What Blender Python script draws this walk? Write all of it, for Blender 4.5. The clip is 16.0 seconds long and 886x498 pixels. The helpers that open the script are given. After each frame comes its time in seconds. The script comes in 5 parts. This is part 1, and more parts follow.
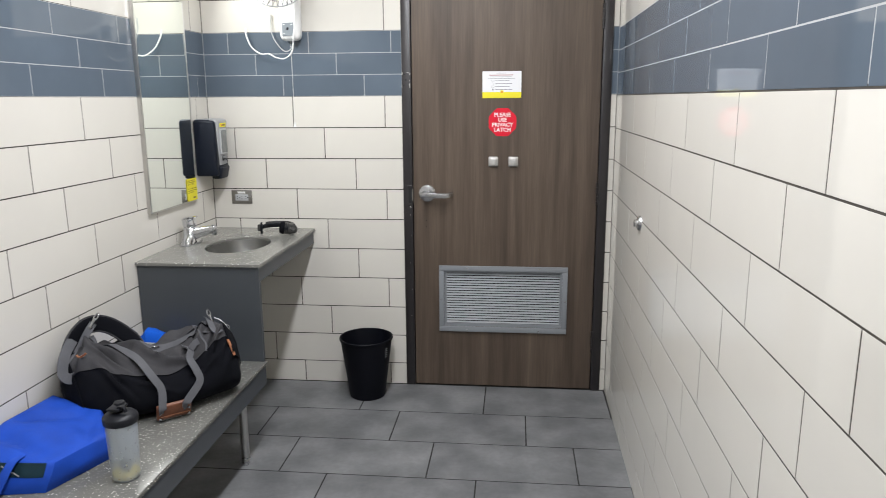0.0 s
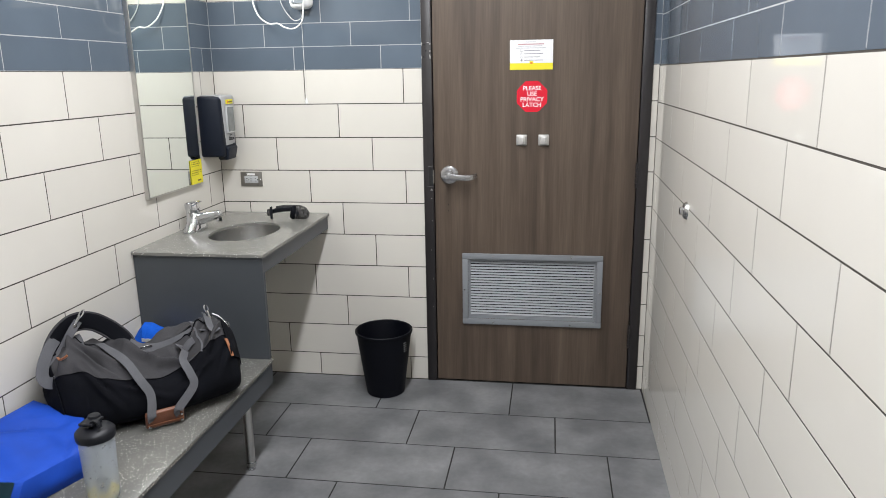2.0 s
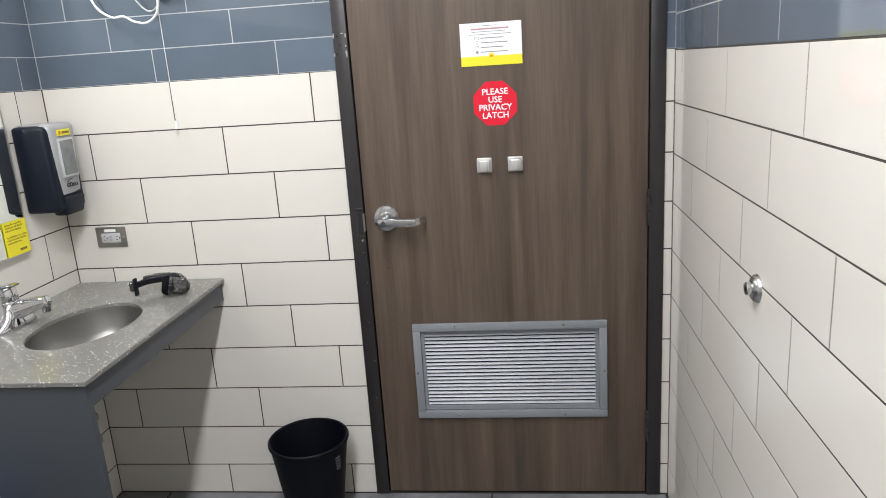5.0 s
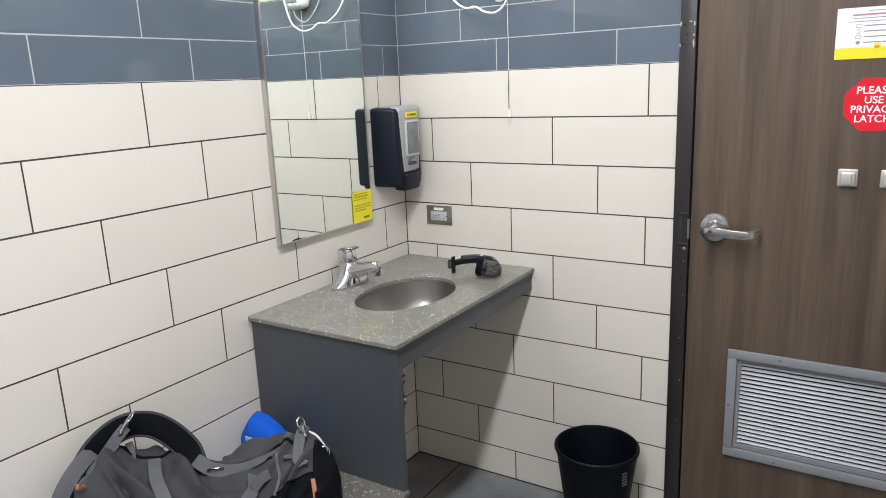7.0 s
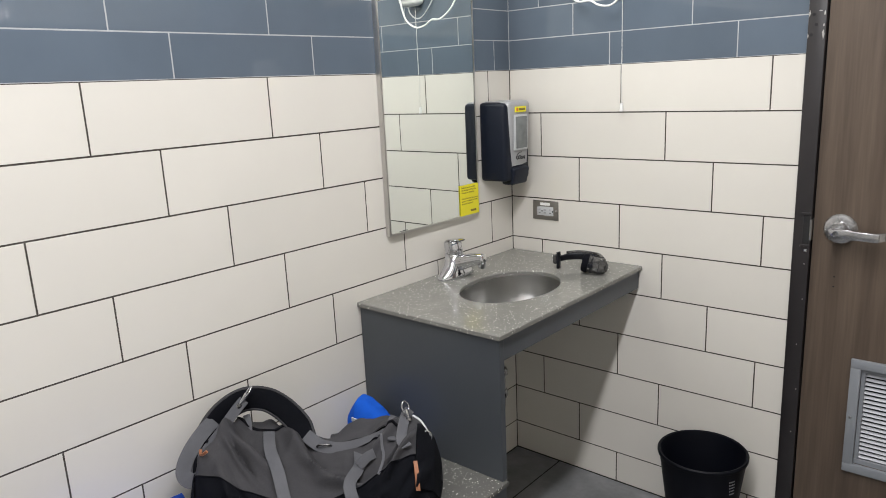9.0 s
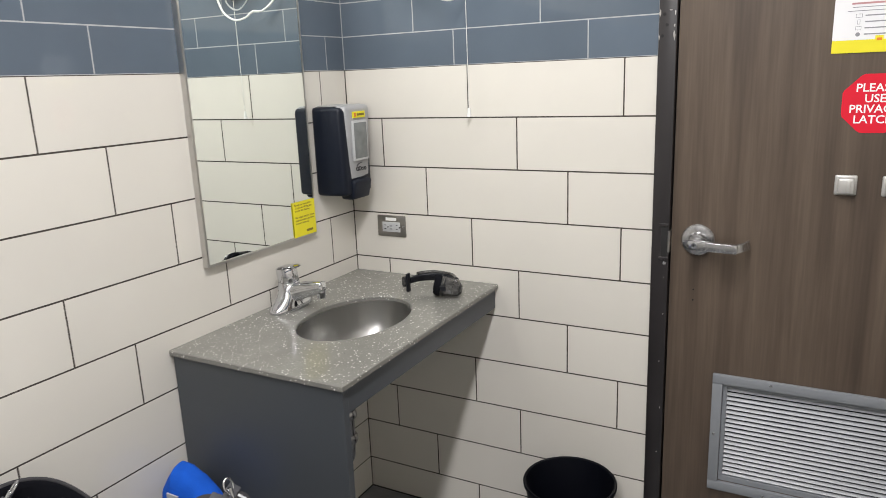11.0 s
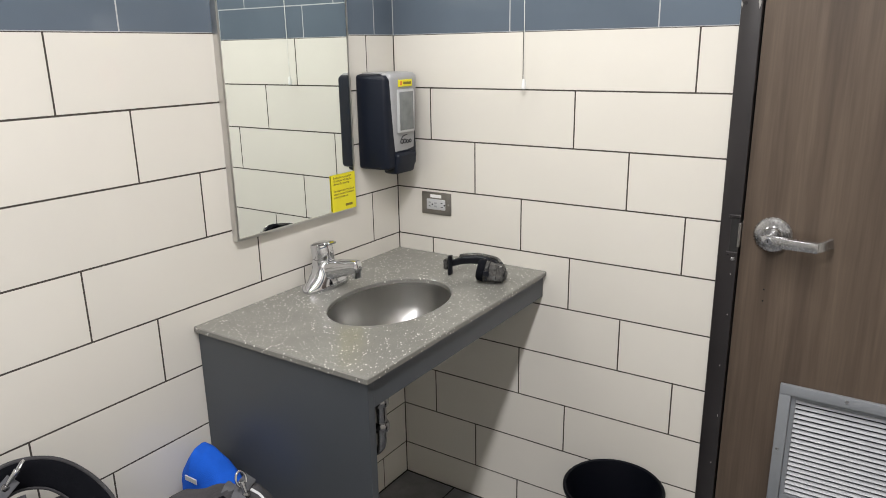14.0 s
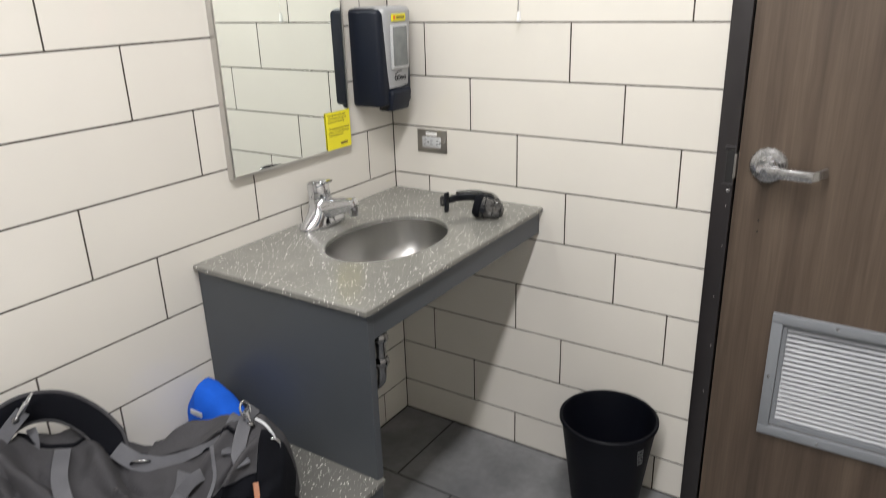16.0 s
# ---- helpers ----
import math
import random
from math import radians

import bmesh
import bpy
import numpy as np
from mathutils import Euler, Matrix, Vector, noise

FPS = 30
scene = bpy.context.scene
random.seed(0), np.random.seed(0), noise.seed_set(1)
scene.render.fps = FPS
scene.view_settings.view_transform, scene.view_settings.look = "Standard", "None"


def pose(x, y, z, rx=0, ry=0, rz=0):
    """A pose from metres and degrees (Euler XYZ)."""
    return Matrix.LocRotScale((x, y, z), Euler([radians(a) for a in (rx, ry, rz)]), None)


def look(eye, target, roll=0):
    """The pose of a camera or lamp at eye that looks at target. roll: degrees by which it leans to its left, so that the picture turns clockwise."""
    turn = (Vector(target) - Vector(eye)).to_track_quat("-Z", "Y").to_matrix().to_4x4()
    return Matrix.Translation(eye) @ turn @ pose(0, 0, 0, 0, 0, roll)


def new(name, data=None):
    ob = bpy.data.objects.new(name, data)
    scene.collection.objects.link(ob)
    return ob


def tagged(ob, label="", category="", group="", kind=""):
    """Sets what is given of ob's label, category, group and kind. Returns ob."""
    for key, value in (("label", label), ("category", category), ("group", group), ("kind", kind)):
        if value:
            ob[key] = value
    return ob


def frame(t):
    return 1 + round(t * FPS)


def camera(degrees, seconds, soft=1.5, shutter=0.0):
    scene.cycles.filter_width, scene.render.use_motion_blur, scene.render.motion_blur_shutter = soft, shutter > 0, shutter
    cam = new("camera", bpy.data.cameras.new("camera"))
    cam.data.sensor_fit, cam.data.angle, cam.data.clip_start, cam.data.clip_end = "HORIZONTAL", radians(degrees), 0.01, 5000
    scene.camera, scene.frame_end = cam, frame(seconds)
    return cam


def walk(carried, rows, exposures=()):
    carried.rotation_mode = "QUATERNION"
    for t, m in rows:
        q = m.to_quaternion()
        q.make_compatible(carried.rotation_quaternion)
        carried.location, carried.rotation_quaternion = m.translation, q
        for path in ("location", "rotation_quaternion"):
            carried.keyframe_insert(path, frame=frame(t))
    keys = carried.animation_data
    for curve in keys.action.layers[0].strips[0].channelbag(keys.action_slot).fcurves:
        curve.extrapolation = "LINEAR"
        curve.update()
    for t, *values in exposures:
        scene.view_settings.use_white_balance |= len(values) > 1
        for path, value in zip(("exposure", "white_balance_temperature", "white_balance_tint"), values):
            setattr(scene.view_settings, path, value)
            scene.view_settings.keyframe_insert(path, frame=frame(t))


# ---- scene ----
cam = camera(64.1, 16.0, soft=0.65, shutter=0.4)
PATH = [
    (0, (0.005, 0.398, 1.474), (-0.196, 2.343, 1.058), -0.4),
    (0.5, (0.001, 0.419, 1.47), (-0.117, 2.367, 1.033), 0),
    (1, (-0.006, 0.424, 1.458), (-0.09, 2.357, 0.95), 0.7),
    (1.5, (0.001, 0.508, 1.477), (-0.119, 2.424, 0.914), 0.3),
    (2, (0.023, 0.681, 1.462), (-0.271, 2.599, 0.982), -0.9),
    (2.5, (0.024, 0.778, 1.474), (-0.281, 2.673, 0.911), -0.8),
    (3, (-0.025, 0.946, 1.487), (-0.226, 2.873, 0.992), -1.6),
    (3.2, (-0.029, 1.01, 1.502), (-0.114, 2.938, 0.976), -2.9),
    (5.3, (0.013, 1.692, 1.473), (-0.253, 3.613, 0.981), -2.9),
    (5.5, (-0.016, 1.702, 1.449), (-0.347, 3.617, 0.974), -0.2),
    (6, (0.005, 1.745, 1.459), (-0.721, 3.553, 1.008), -1.3),
    (6.5, (-0.001, 1.735, 1.459), (-0.948, 3.437, 1.003), -2.1),
    (7, (-0.012, 1.738, 1.462), (-1.061, 3.377, 1.001), -2.4),
    (7.5, (-0.025, 1.734, 1.455), (-1.076, 3.377, 1.013), -1.8),
    (8, (-0.018, 1.712, 1.455), (-1.206, 3.257, 1.005), -1.7),
    (8.5, (-0.016, 1.697, 1.449), (-1.298, 3.156, 0.972), -2.1),
    (9, (-0.007, 1.713, 1.453), (-1.287, 3.18, 0.998), -2.6),
    (9.5, (-0.014, 1.733, 1.445), (-1.25, 3.236, 0.981), -2.4),
    (10, (-0.049, 1.783, 1.453), (-1.174, 3.367, 0.982), -3.6),
    (10.2, (-0.082, 1.816, 1.457), (-1.097, 3.477, 0.997), -3.9),
    (12.5, (-0.174, 2.112, 1.454), (-1.079, 3.831, 0.978), -1.6),
    (13, (-0.177, 2.113, 1.457), (-1.173, 3.785, 0.998), -2),
    (13.5, (-0.177, 2.12, 1.456), (-1.209, 3.767, 0.987), -2.2),
    (14, (-0.187, 2.097, 1.447), (-1.252, 3.7, 0.903), -0.9),
    (14.5, (-0.185, 2.094, 1.435), (-1.251, 3.694, 0.883), -1.2),
    (15, (-0.187, 2.092, 1.458), (-1.243, 3.701, 0.914), -1.1),
    (15.5, (-0.178, 2.091, 1.449), (-1.216, 3.713, 0.909), -1),
    (16, (-0.177, 2.085, 1.423), (-1.214, 3.652, 0.736), -1.7),
]
walk(cam, [(t, look(eye, target, roll)) for t, eye, target, roll in PATH], exposures=[(0.0, -0.17, 6340, 10), (1.2, -0.08, 6340, 10), (3.0, -0.07, 6340, 10), (5.3, -0.02, 6340, 11), (9.0, -0.24, 6480, 11), (12.5, -0.16, 6640, 11), (14.5, -0.14, 6640, 11), (16.0, -0.06, 6640, 11)])

# ---- light ----
XL, XR, YB, YF, ROOF = -1.533, 0.474, 3.870, -1.500, 2.720
world = bpy.data.worlds.new("world")
scene.world = world
world.use_nodes = True
world.node_tree.nodes["Background"].inputs[0].default_value = (0.5, 0.5, 0.5, 1)
world.node_tree.nodes["Background"].inputs[1].default_value = 0.02


def lamp(name, m, watts, sx, sy, colour, shape="RECTANGLE"):
    data = bpy.data.lights.new(name, "AREA")
    data.shape, data.size, data.size_y, data.energy, data.color = shape, sx, sy, watts, colour
    ob = new(name, data)
    ob.matrix_world = m
    return ob


lamp("strip_lamp", pose(-0.43, 1.80, ROOF - 0.075), 82, 0.13, 2.60, (0.965, 0.970, 0.99))
lamp("vanity_lamp", look((XL + 0.095, 3.42, 2.04), (XL + 1.0, 3.42, 1.74)), 7.5, 0.50, 0.07, (0.97, 0.98, 0.93))


# ---- materials ----
def mat(name, colour, rough=0.5, metal=0.0, vary=0.08, grain=0.0, scale=6.0, fine=90.0, bump=0.0, per=0.0, stretch=(1, 1, 1), coat=0.0, tint=None, ramp=(0.35, 0.7), roughvary=0.08, spec=0.5):
    m = bpy.data.materials.new(name)
    m.use_nodes = True
    n, l = m.node_tree.nodes, m.node_tree.links
    b = n["Principled BSDF"]
    b.inputs["Metallic"].default_value = metal
    b.inputs["Coat Weight"].default_value = coat
    b.inputs["Specular IOR Level"].default_value = spec
    geo = n.new("ShaderNodeNewGeometry")
    mp = n.new("ShaderNodeMapping")
    mp.inputs["Scale"].default_value = stretch
    l.new(geo.outputs["Position"], mp.inputs["Vector"])
    big, small = n.new("ShaderNodeTexNoise"), n.new("ShaderNodeTexNoise")
    for t, s, d in ((big, scale, 4), (small, fine, 5)):
        t.inputs["Scale"].default_value, t.inputs["Detail"].default_value = s, d
        l.new(mp.outputs[0], t.inputs["Vector"])
    r = n.new("ShaderNodeValToRGB")
    other = tint or tuple(c * (1 - vary) for c in colour)
    r.color_ramp.elements[0].position, r.color_ramp.elements[1].position = ramp
    r.color_ramp.elements[0].color, r.color_ramp.elements[1].color = (*other, 1), (*colour, 1)
    l.new(big.outputs["Fac"], r.inputs["Fac"])
    hsv = n.new("ShaderNodeHueSaturation")
    l.new(r.outputs["Color"], hsv.inputs["Color"])
    v = n.new("ShaderNodeMath")
    v.operation = "MULTIPLY_ADD"
    l.new(small.outputs["Fac"], v.inputs[0])
    v.inputs[1].default_value, v.inputs[2].default_value = 2 * grain, 1 - grain
    last = v.outputs[0]
    if per:
        info = n.new("ShaderNodeObjectInfo")
        w = n.new("ShaderNodeMath")
        w.operation = "MULTIPLY_ADD"
        l.new(info.outputs["Random"], w.inputs[0])
        w.inputs[1].default_value = per
        l.new(last, w.inputs[2])
        u = n.new("ShaderNodeMath")
        u.operation = "SUBTRACT"
        l.new(w.outputs[0], u.inputs[0])
        u.inputs[1].default_value = per / 2
        last = u.outputs[0]
    l.new(last, hsv.inputs["Value"])
    l.new(hsv.outputs["Color"], b.inputs["Base Color"])
    k = n.new("ShaderNodeMath")
    k.operation = "MULTIPLY_ADD"
    l.new(small.outputs["Fac"], k.inputs[0])
    k.inputs[1].default_value, k.inputs[2].default_value = 2 * roughvary * rough, rough * (1 - roughvary)
    l.new(k.outputs[0], b.inputs["Roughness"])
    if bump:
        bp = n.new("ShaderNodeBump")
        bp.inputs["Strength"].default_value, bp.inputs["Distance"].default_value = 1.0, bump
        l.new(small.outputs["Fac"], bp.inputs["Height"])
        l.new(bp.outputs[0], b.inputs["Normal"])
    return m


def speckled(name, base, rough):
    """Solid surface: grey ground with pale and dark chips."""
    m = mat(name, base, rough, vary=0.10, grain=0.08, scale=14, fine=300, spec=0.4)
    n, l = m.node_tree.nodes, m.node_tree.links
    b = n["Principled BSDF"]
    src = b.inputs["Base Color"].links[0].from_socket
    geo = n.new("ShaderNodeNewGeometry")
    for size, limit, rate, col in ((135, 0.25, 0.68, (0.68, 0.67, 0.62)), (260, 0.26, 0.72, (0.34, 0.335, 0.31)), (150, 0.20, 0.70, (0.13, 0.13, 0.125))):
        v = n.new("ShaderNodeTexVoronoi")
        v.inputs["Scale"].default_value = size
        l.new(geo.outputs["Position"], v.inputs["Vector"])
        a = n.new("ShaderNodeMath")
        a.operation, a.inputs[1].default_value = "LESS_THAN", limit
        l.new(v.outputs["Distance"], a.inputs[0])
        s = n.new("ShaderNodeSeparateColor")
        l.new(v.outputs["Color"], s.inputs[0])
        c = n.new("ShaderNodeMath")
        c.operation, c.inputs[1].default_value = "GREATER_THAN", rate
        l.new(s.outputs[0], c.inputs[0])
        d = n.new("ShaderNodeMath")
        d.operation = "MULTIPLY"
        l.new(a.outputs[0], d.inputs[0])
        l.new(c.outputs[0], d.inputs[1])
        mix = n.new("ShaderNodeMix")
        mix.data_type = "RGBA"
        l.new(d.outputs[0], mix.inputs[0])
        l.new(src, mix.inputs[6])
        mix.inputs[7].default_value = (*col, 1)
        src = mix.outputs[2]
    l.new(src, b.inputs["Base Color"])
    return m


def glow(name, colour, strength):
    m = mat(name, colour, 0.5)
    b = m.node_tree.nodes["Principled BSDF"]
    b.inputs["Emission Color"].default_value, b.inputs["Emission Strength"].default_value = (*colour, 1), strength
    return m


CREAM = mat("cream_glazed_tile", (0.660, 0.634, 0.582), 0.035, spec=0.42, vary=0.03, grain=0.012, scale=3, fine=14, bump=0.00015, per=0.05)
BLUE = mat("slate_blue_tile", (0.112, 0.140, 0.176), 0.04, vary=0.10, grain=0.02, scale=4, fine=14, bump=0.00015, per=0.10)
GROUT_DARK = mat("dark_grout", (0.062, 0.052, 0.043), 0.9, vary=0.3, grain=0.2, scale=30, fine=400)
GROUT_PALE = mat("pale_grout", (0.42, 0.43, 0.44), 0.9, vary=0.15, grain=0.1, scale=30, fine=400)
FLOOR_TILE = mat("grey_stone_tile", (0.204, 0.207, 0.213), 0.42, vary=0.5, grain=0.24, scale=5.0, fine=46, bump=0.0008, per=0.16, tint=(0.112, 0.115, 0.121), ramp=(0.34, 0.68), roughvary=0.25)
FLOOR_GROUT = mat("floor_grout", (0.022, 0.021, 0.021), 0.9, vary=0.3, scale=30, fine=300)
PAINT = mat("white_paint", (0.78, 0.77, 0.74), 0.7, vary=0.03, grain=0.02, scale=3, fine=120)
WOOD = mat("walnut_laminate", (0.124, 0.091, 0.066), 0.46, scale=2.6, fine=18, grain=0.34, stretch=(8, 8, 0.35), tint=(0.062, 0.043, 0.031), ramp=(0.3, 0.72))
FRAME = mat("dark_bronze_paint", (0.022, 0.019, 0.02), 0.38, vary=0.2, grain=0.05, scale=10, fine=200)
SCUFF = mat("bare_scratched_metal", (0.55, 0.53, 0.50), 0.45, 0.8, vary=0.3, scale=60)
# near-black that stands in for the shade inside holes, slots and gaps
HOLE_SHADE = mat("recess_shade", (0.012, 0.012, 0.012), 0.8)
GREY_LAM = mat("grey_laminate", (0.062, 0.069, 0.078), 0.42, vary=0.08, grain=0.04, scale=5, fine=260, bump=0.0001)
COUNTER = speckled("speckled_solid_surface", (0.200, 0.197, 0.180), 0.15)
# the counter's solid surface again, base darkened for the dimmer light on the bench
COUNTER_DIMMED = speckled("solid_surface_dimmed", (0.142, 0.140, 0.130), 0.18)
STEEL = mat("brushed_steel", (0.64, 0.63, 0.61), 0.30, 1.0, vary=0.08, grain=0.02, scale=12, fine=160, roughvary=0.04)
SATIN = mat("satin_nickel", (0.56, 0.56, 0.565), 0.27, 1.0, vary=0.08, grain=0.04, scale=30, fine=300)
LATCH = mat("pale_satin_metal", (0.56, 0.55, 0.53), 0.42, 0.55, vary=0.06, grain=0.03, scale=30, fine=300)
CHROME = mat("chrome", (0.64, 0.65, 0.68), 0.07, 1.0, vary=0.03, scale=20)
DULL_CHROME = mat("dull_chrome", (0.36, 0.36, 0.37), 0.20, 1.0, vary=0.3, grain=0.05, scale=30)
SINK_STEEL = mat("basin_steel", (0.66, 0.655, 0.64), 0.31, 1.0, vary=0.06, grain=0.02, scale=9, fine=120, stretch=(1, 1, 0.15), roughvary=0.05)
MIRROR = mat("mirror_glass", (0.86, 0.90, 0.87), 0.008, 1.0, vary=0.0, roughvary=0.0)
GRILLE = mat("grey_enamel", (0.225, 0.238, 0.258), 0.42, vary=0.06, grain=0.03, scale=8, fine=200)
SLAT = mat("pale_grey_enamel", (0.40, 0.415, 0.44), 0.40, vary=0.06, grain=0.03, scale=8, fine=200)
BLACK_PLASTIC = mat("black_plastic", (0.007, 0.008, 0.012), 0.42, vary=0.15, grain=0.05, scale=9, fine=260, bump=0.0001, spec=0.3)
BIN_BLACK = mat("black_bin_plastic", (0.0022, 0.0028, 0.006), 0.52, vary=0.2, grain=0.08, scale=9, fine=240, bump=0.0002, spec=0.18)
NAVY_PLASTIC = mat("charcoal_plastic", (0.004, 0.007, 0.016), 0.45, spec=0.3, vary=0.1, grain=0.04, scale=9, fine=300)
GREY_PLASTIC = mat("silver_grey_plastic", (0.34, 0.345, 0.355), 0.38, vary=0.06, grain=0.03, scale=9, fine=300)
WINDOW_PLASTIC = mat("smoked_window", (0.20, 0.215, 0.215), 0.12, vary=0.25, grain=0.08, scale=24, fine=120)
WHITE_PLASTIC = mat("white_plastic", (0.80, 0.80, 0.79), 0.35, vary=0.03, grain=0.01, scale=9, fine=200)
PALE_PLASTIC = mat("pale_grey_plastic", (0.47, 0.48, 0.49), 0.4, vary=0.05, scale=9)
CORD = mat("off_white_cord", (0.72, 0.71, 0.68), 0.6, vary=0.08, scale=40)
PAPER = mat("printed_paper", (0.80, 0.80, 0.82), 0.55, vary=0.02, scale=8)
YELLOW = mat("yellow_print", (0.80, 0.71, 0.02), 0.5, vary=0.05, scale=12)
RED = mat("red_vinyl", (0.70, 0.014, 0.036), 0.5, vary=0.05, scale=12, spec=0.25)
WHITE_INK = mat("white_ink", (0.85, 0.85, 0.85), 0.5, vary=0.02)
GREY_INK = mat("grey_ink", (0.30, 0.30, 0.33), 0.6, vary=0.1, scale=80)
PINK_INK = mat("red_grey_ink", (0.50, 0.26, 0.28), 0.6, vary=0.1, scale=80)
ORANGE_INK = mat("orange_ink", (0.75, 0.22, 0.02), 0.5)
BROWN_INK = mat("brown_ink", (0.22, 0.17, 0.02), 0.6, vary=0.2, scale=90)
BLACK_CLOTH = mat("black_canvas", (0.0045, 0.0050, 0.0075), 0.88, vary=0.3, grain=0.30, scale=10, fine=260, bump=0.0006, spec=0.1)
GREY_CLOTH = mat("grey_canvas", (0.047, 0.046, 0.050), 0.88, vary=0.22, grain=0.22, scale=9, fine=260, bump=0.0007, spec=0.25)
WEBBING = mat("grey_webbing", (0.092, 0.093, 0.103), 0.8, vary=0.15, grain=0.25, scale=20, fine=700, bump=0.0003, spec=0.3)
LEATHER = mat("brown_leather", (0.17, 0.062, 0.032), 0.45, vary=0.25, grain=0.12, scale=30, fine=250, bump=0.0003)
TAN = mat("tan_leather", (0.27, 0.10, 0.040), 0.5, vary=0.2, grain=0.1, scale=40, fine=250)
BLUE_CLOTH = mat("royal_blue_nonwoven", (0.007, 0.060, 0.43), 0.66, vary=0.28, grain=0.10, scale=9, fine=500, bump=0.0003, spec=0.3)
BLUE_TOWEL = mat("bright_blue_towel", (0.008, 0.10, 0.58), 0.9, vary=0.15, grain=0.15, scale=20, fine=420, bump=0.0015, spec=0.2)
TEAL = mat("dark_teal_print", (0.008, 0.05, 0.075), 0.6, vary=0.2, scale=15)
AMBER = mat("yellow_drink", (0.80, 0.58, 0.0), 0.3, vary=0.1, scale=40)
CLEAR = mat("cloudy_clear_plastic", (0.62, 0.66, 0.70), 0.28, vary=0.03, scale=10)
cl = CLEAR.node_tree
see = cl.nodes.new("ShaderNodeBsdfTransparent")
see.inputs[0].default_value = (0.93, 0.95, 0.97, 1)
blend = cl.nodes.new("ShaderNodeMixShader")
blend.inputs[0].default_value = 0.34
cl.links.new(see.outputs[0], blend.inputs[1])
cl.links.new(cl.nodes["Principled BSDF"].outputs[0], blend.inputs[2])
cl.links.new(blend.outputs[0], cl.nodes["Material Output"].inputs["Surface"])
SHELL = mat("smoky_clear_shell", (0.085, 0.083, 0.082), 0.12, 0.2, vary=0.7, grain=0.4, scale=90, fine=260, coat=0.5)
FAN_WIRE = mat("fan_cage_wire", (0.20, 0.205, 0.21), 0.35, 0.5, vary=0.1, scale=40)
PANEL_GREY = mat("grey_control_panel", (0.20, 0.225, 0.25), 0.4, vary=0.06, scale=20)
PLATE = mat("dull_steel_plate", (0.30, 0.285, 0.265), 0.42, 0.9, vary=0.10, grain=0.03, scale=20, fine=200)
DIFFUSER = glow("lamp_diffuser", (1.0, 0.96, 0.90), 6.0)


# ---- building helpers ----
def thing(name, label, category, at=(0, 0, 0), group=""):
    ob = new(name)
    ob.location = at
    ob.empty_display_size = 0.05
    return tagged(ob, label, category, group)


def link_mesh(name, bm, material, smooth=None):
    me = bpy.data.meshes.new(name)
    if smooth is not None:
        for f in bm.faces:
            f.smooth = True
        for e in bm.edges:
            if len(e.link_faces) == 2 and e.calc_face_angle(0) > radians(smooth):
                e.smooth = False
    bm.normal_update()
    bm.to_mesh(me)
    bm.free()
    me.materials.append(material)
    return new(name, me)


def part(name, bm, material, parent, label="", smooth=None):
    ob = link_mesh(name, bm, material, smooth)
    ob.parent = parent
    if parent.parent is None:
        ob.matrix_parent_inverse = Matrix.Translation(-parent.location)
    return tagged(ob, label) if label else ob


def box(x0, x1, y0, y1, z0, z1, bevel=0.0, seg=2, bm=None):
    own = bmesh.new()
    vs = [own.verts.new((x, y, z)) for z in (z0, z1) for y in (y0, y1) for x in (x0, x1)]
    for q in ((0, 2, 3, 1), (4, 5, 7, 6), (0, 1, 5, 4), (2, 6, 7, 3), (0, 4, 6, 2), (1, 3, 7, 5)):
        own.faces.new([vs[i] for i in q])
    if bevel:
        bmesh.ops.bevel(own, geom=own.edges[:], offset=bevel, segments=seg, affect="EDGES", profile=0.5)
    return merge(bm, own)


def merge(bm, own, m=None):
    if m is not None:
        bmesh.ops.transform(own, matrix=m, verts=own.verts[:])
    if bm is None:
        return own
    me = bpy.data.meshes.new("joined")
    own.to_mesh(me)
    own.free()
    bm.from_mesh(me)
    bpy.data.meshes.remove(me)
    return bm


def frame_to(p0, p1):
    d = Vector(p1) - Vector(p0)
    return Matrix.Translation(p0) @ d.to_track_quat("Z", "Y").to_matrix().to_4x4(), d.length


def lathe(profile, seg=32, at=(0, 0, 0), axis=(0, 0, 1), bm=None, sx=1.0, sy=1.0):
    """Turn (radius, height) pairs about an axis; radius 0 closes the end."""
    own = bmesh.new()
    rings = []
    for r, h in profile:
        if r < 1e-6:
            rings.append([own.verts.new((0, 0, h))])
        else:
            rings.append([own.verts.new((sx * r * math.cos(2 * math.pi * i / seg), sy * r * math.sin(2 * math.pi * i / seg), h)) for i in range(seg)])
    for a, b in zip(rings, rings[1:]):
        for i in range(seg):
            j = (i + 1) % seg
            q = [a[i % len(a)], a[j % len(a)], b[j % len(b)], b[i % len(b)]]
            q = [v for k, v in enumerate(q) if v not in q[:k]]
            if len(q) > 2:
                own.faces.new(q)
    bmesh.ops.recalc_face_normals(own, faces=own.faces[:])
    m = Matrix.Translation(at) @ Vector(axis).to_track_quat("Z", "Y").to_matrix().to_4x4()
    return merge(bm, own, m)


def rod(p0, p1, r, r1=None, seg=20, bm=None, edge=0.0):
    m, length = frame_to(p0, p1)
    r1 = r if r1 is None else r1
    e = min(edge, r * 0.6, length * 0.3)
    prof = [(0, 0), (r - e, 0), (r, e), (r1, length - e), (r1 - e, length), (0, length)] if e else [(0, 0), (r, 0), (r1, length), (0, length)]
    own = lathe(prof, seg)
    return merge(bm, own, m)


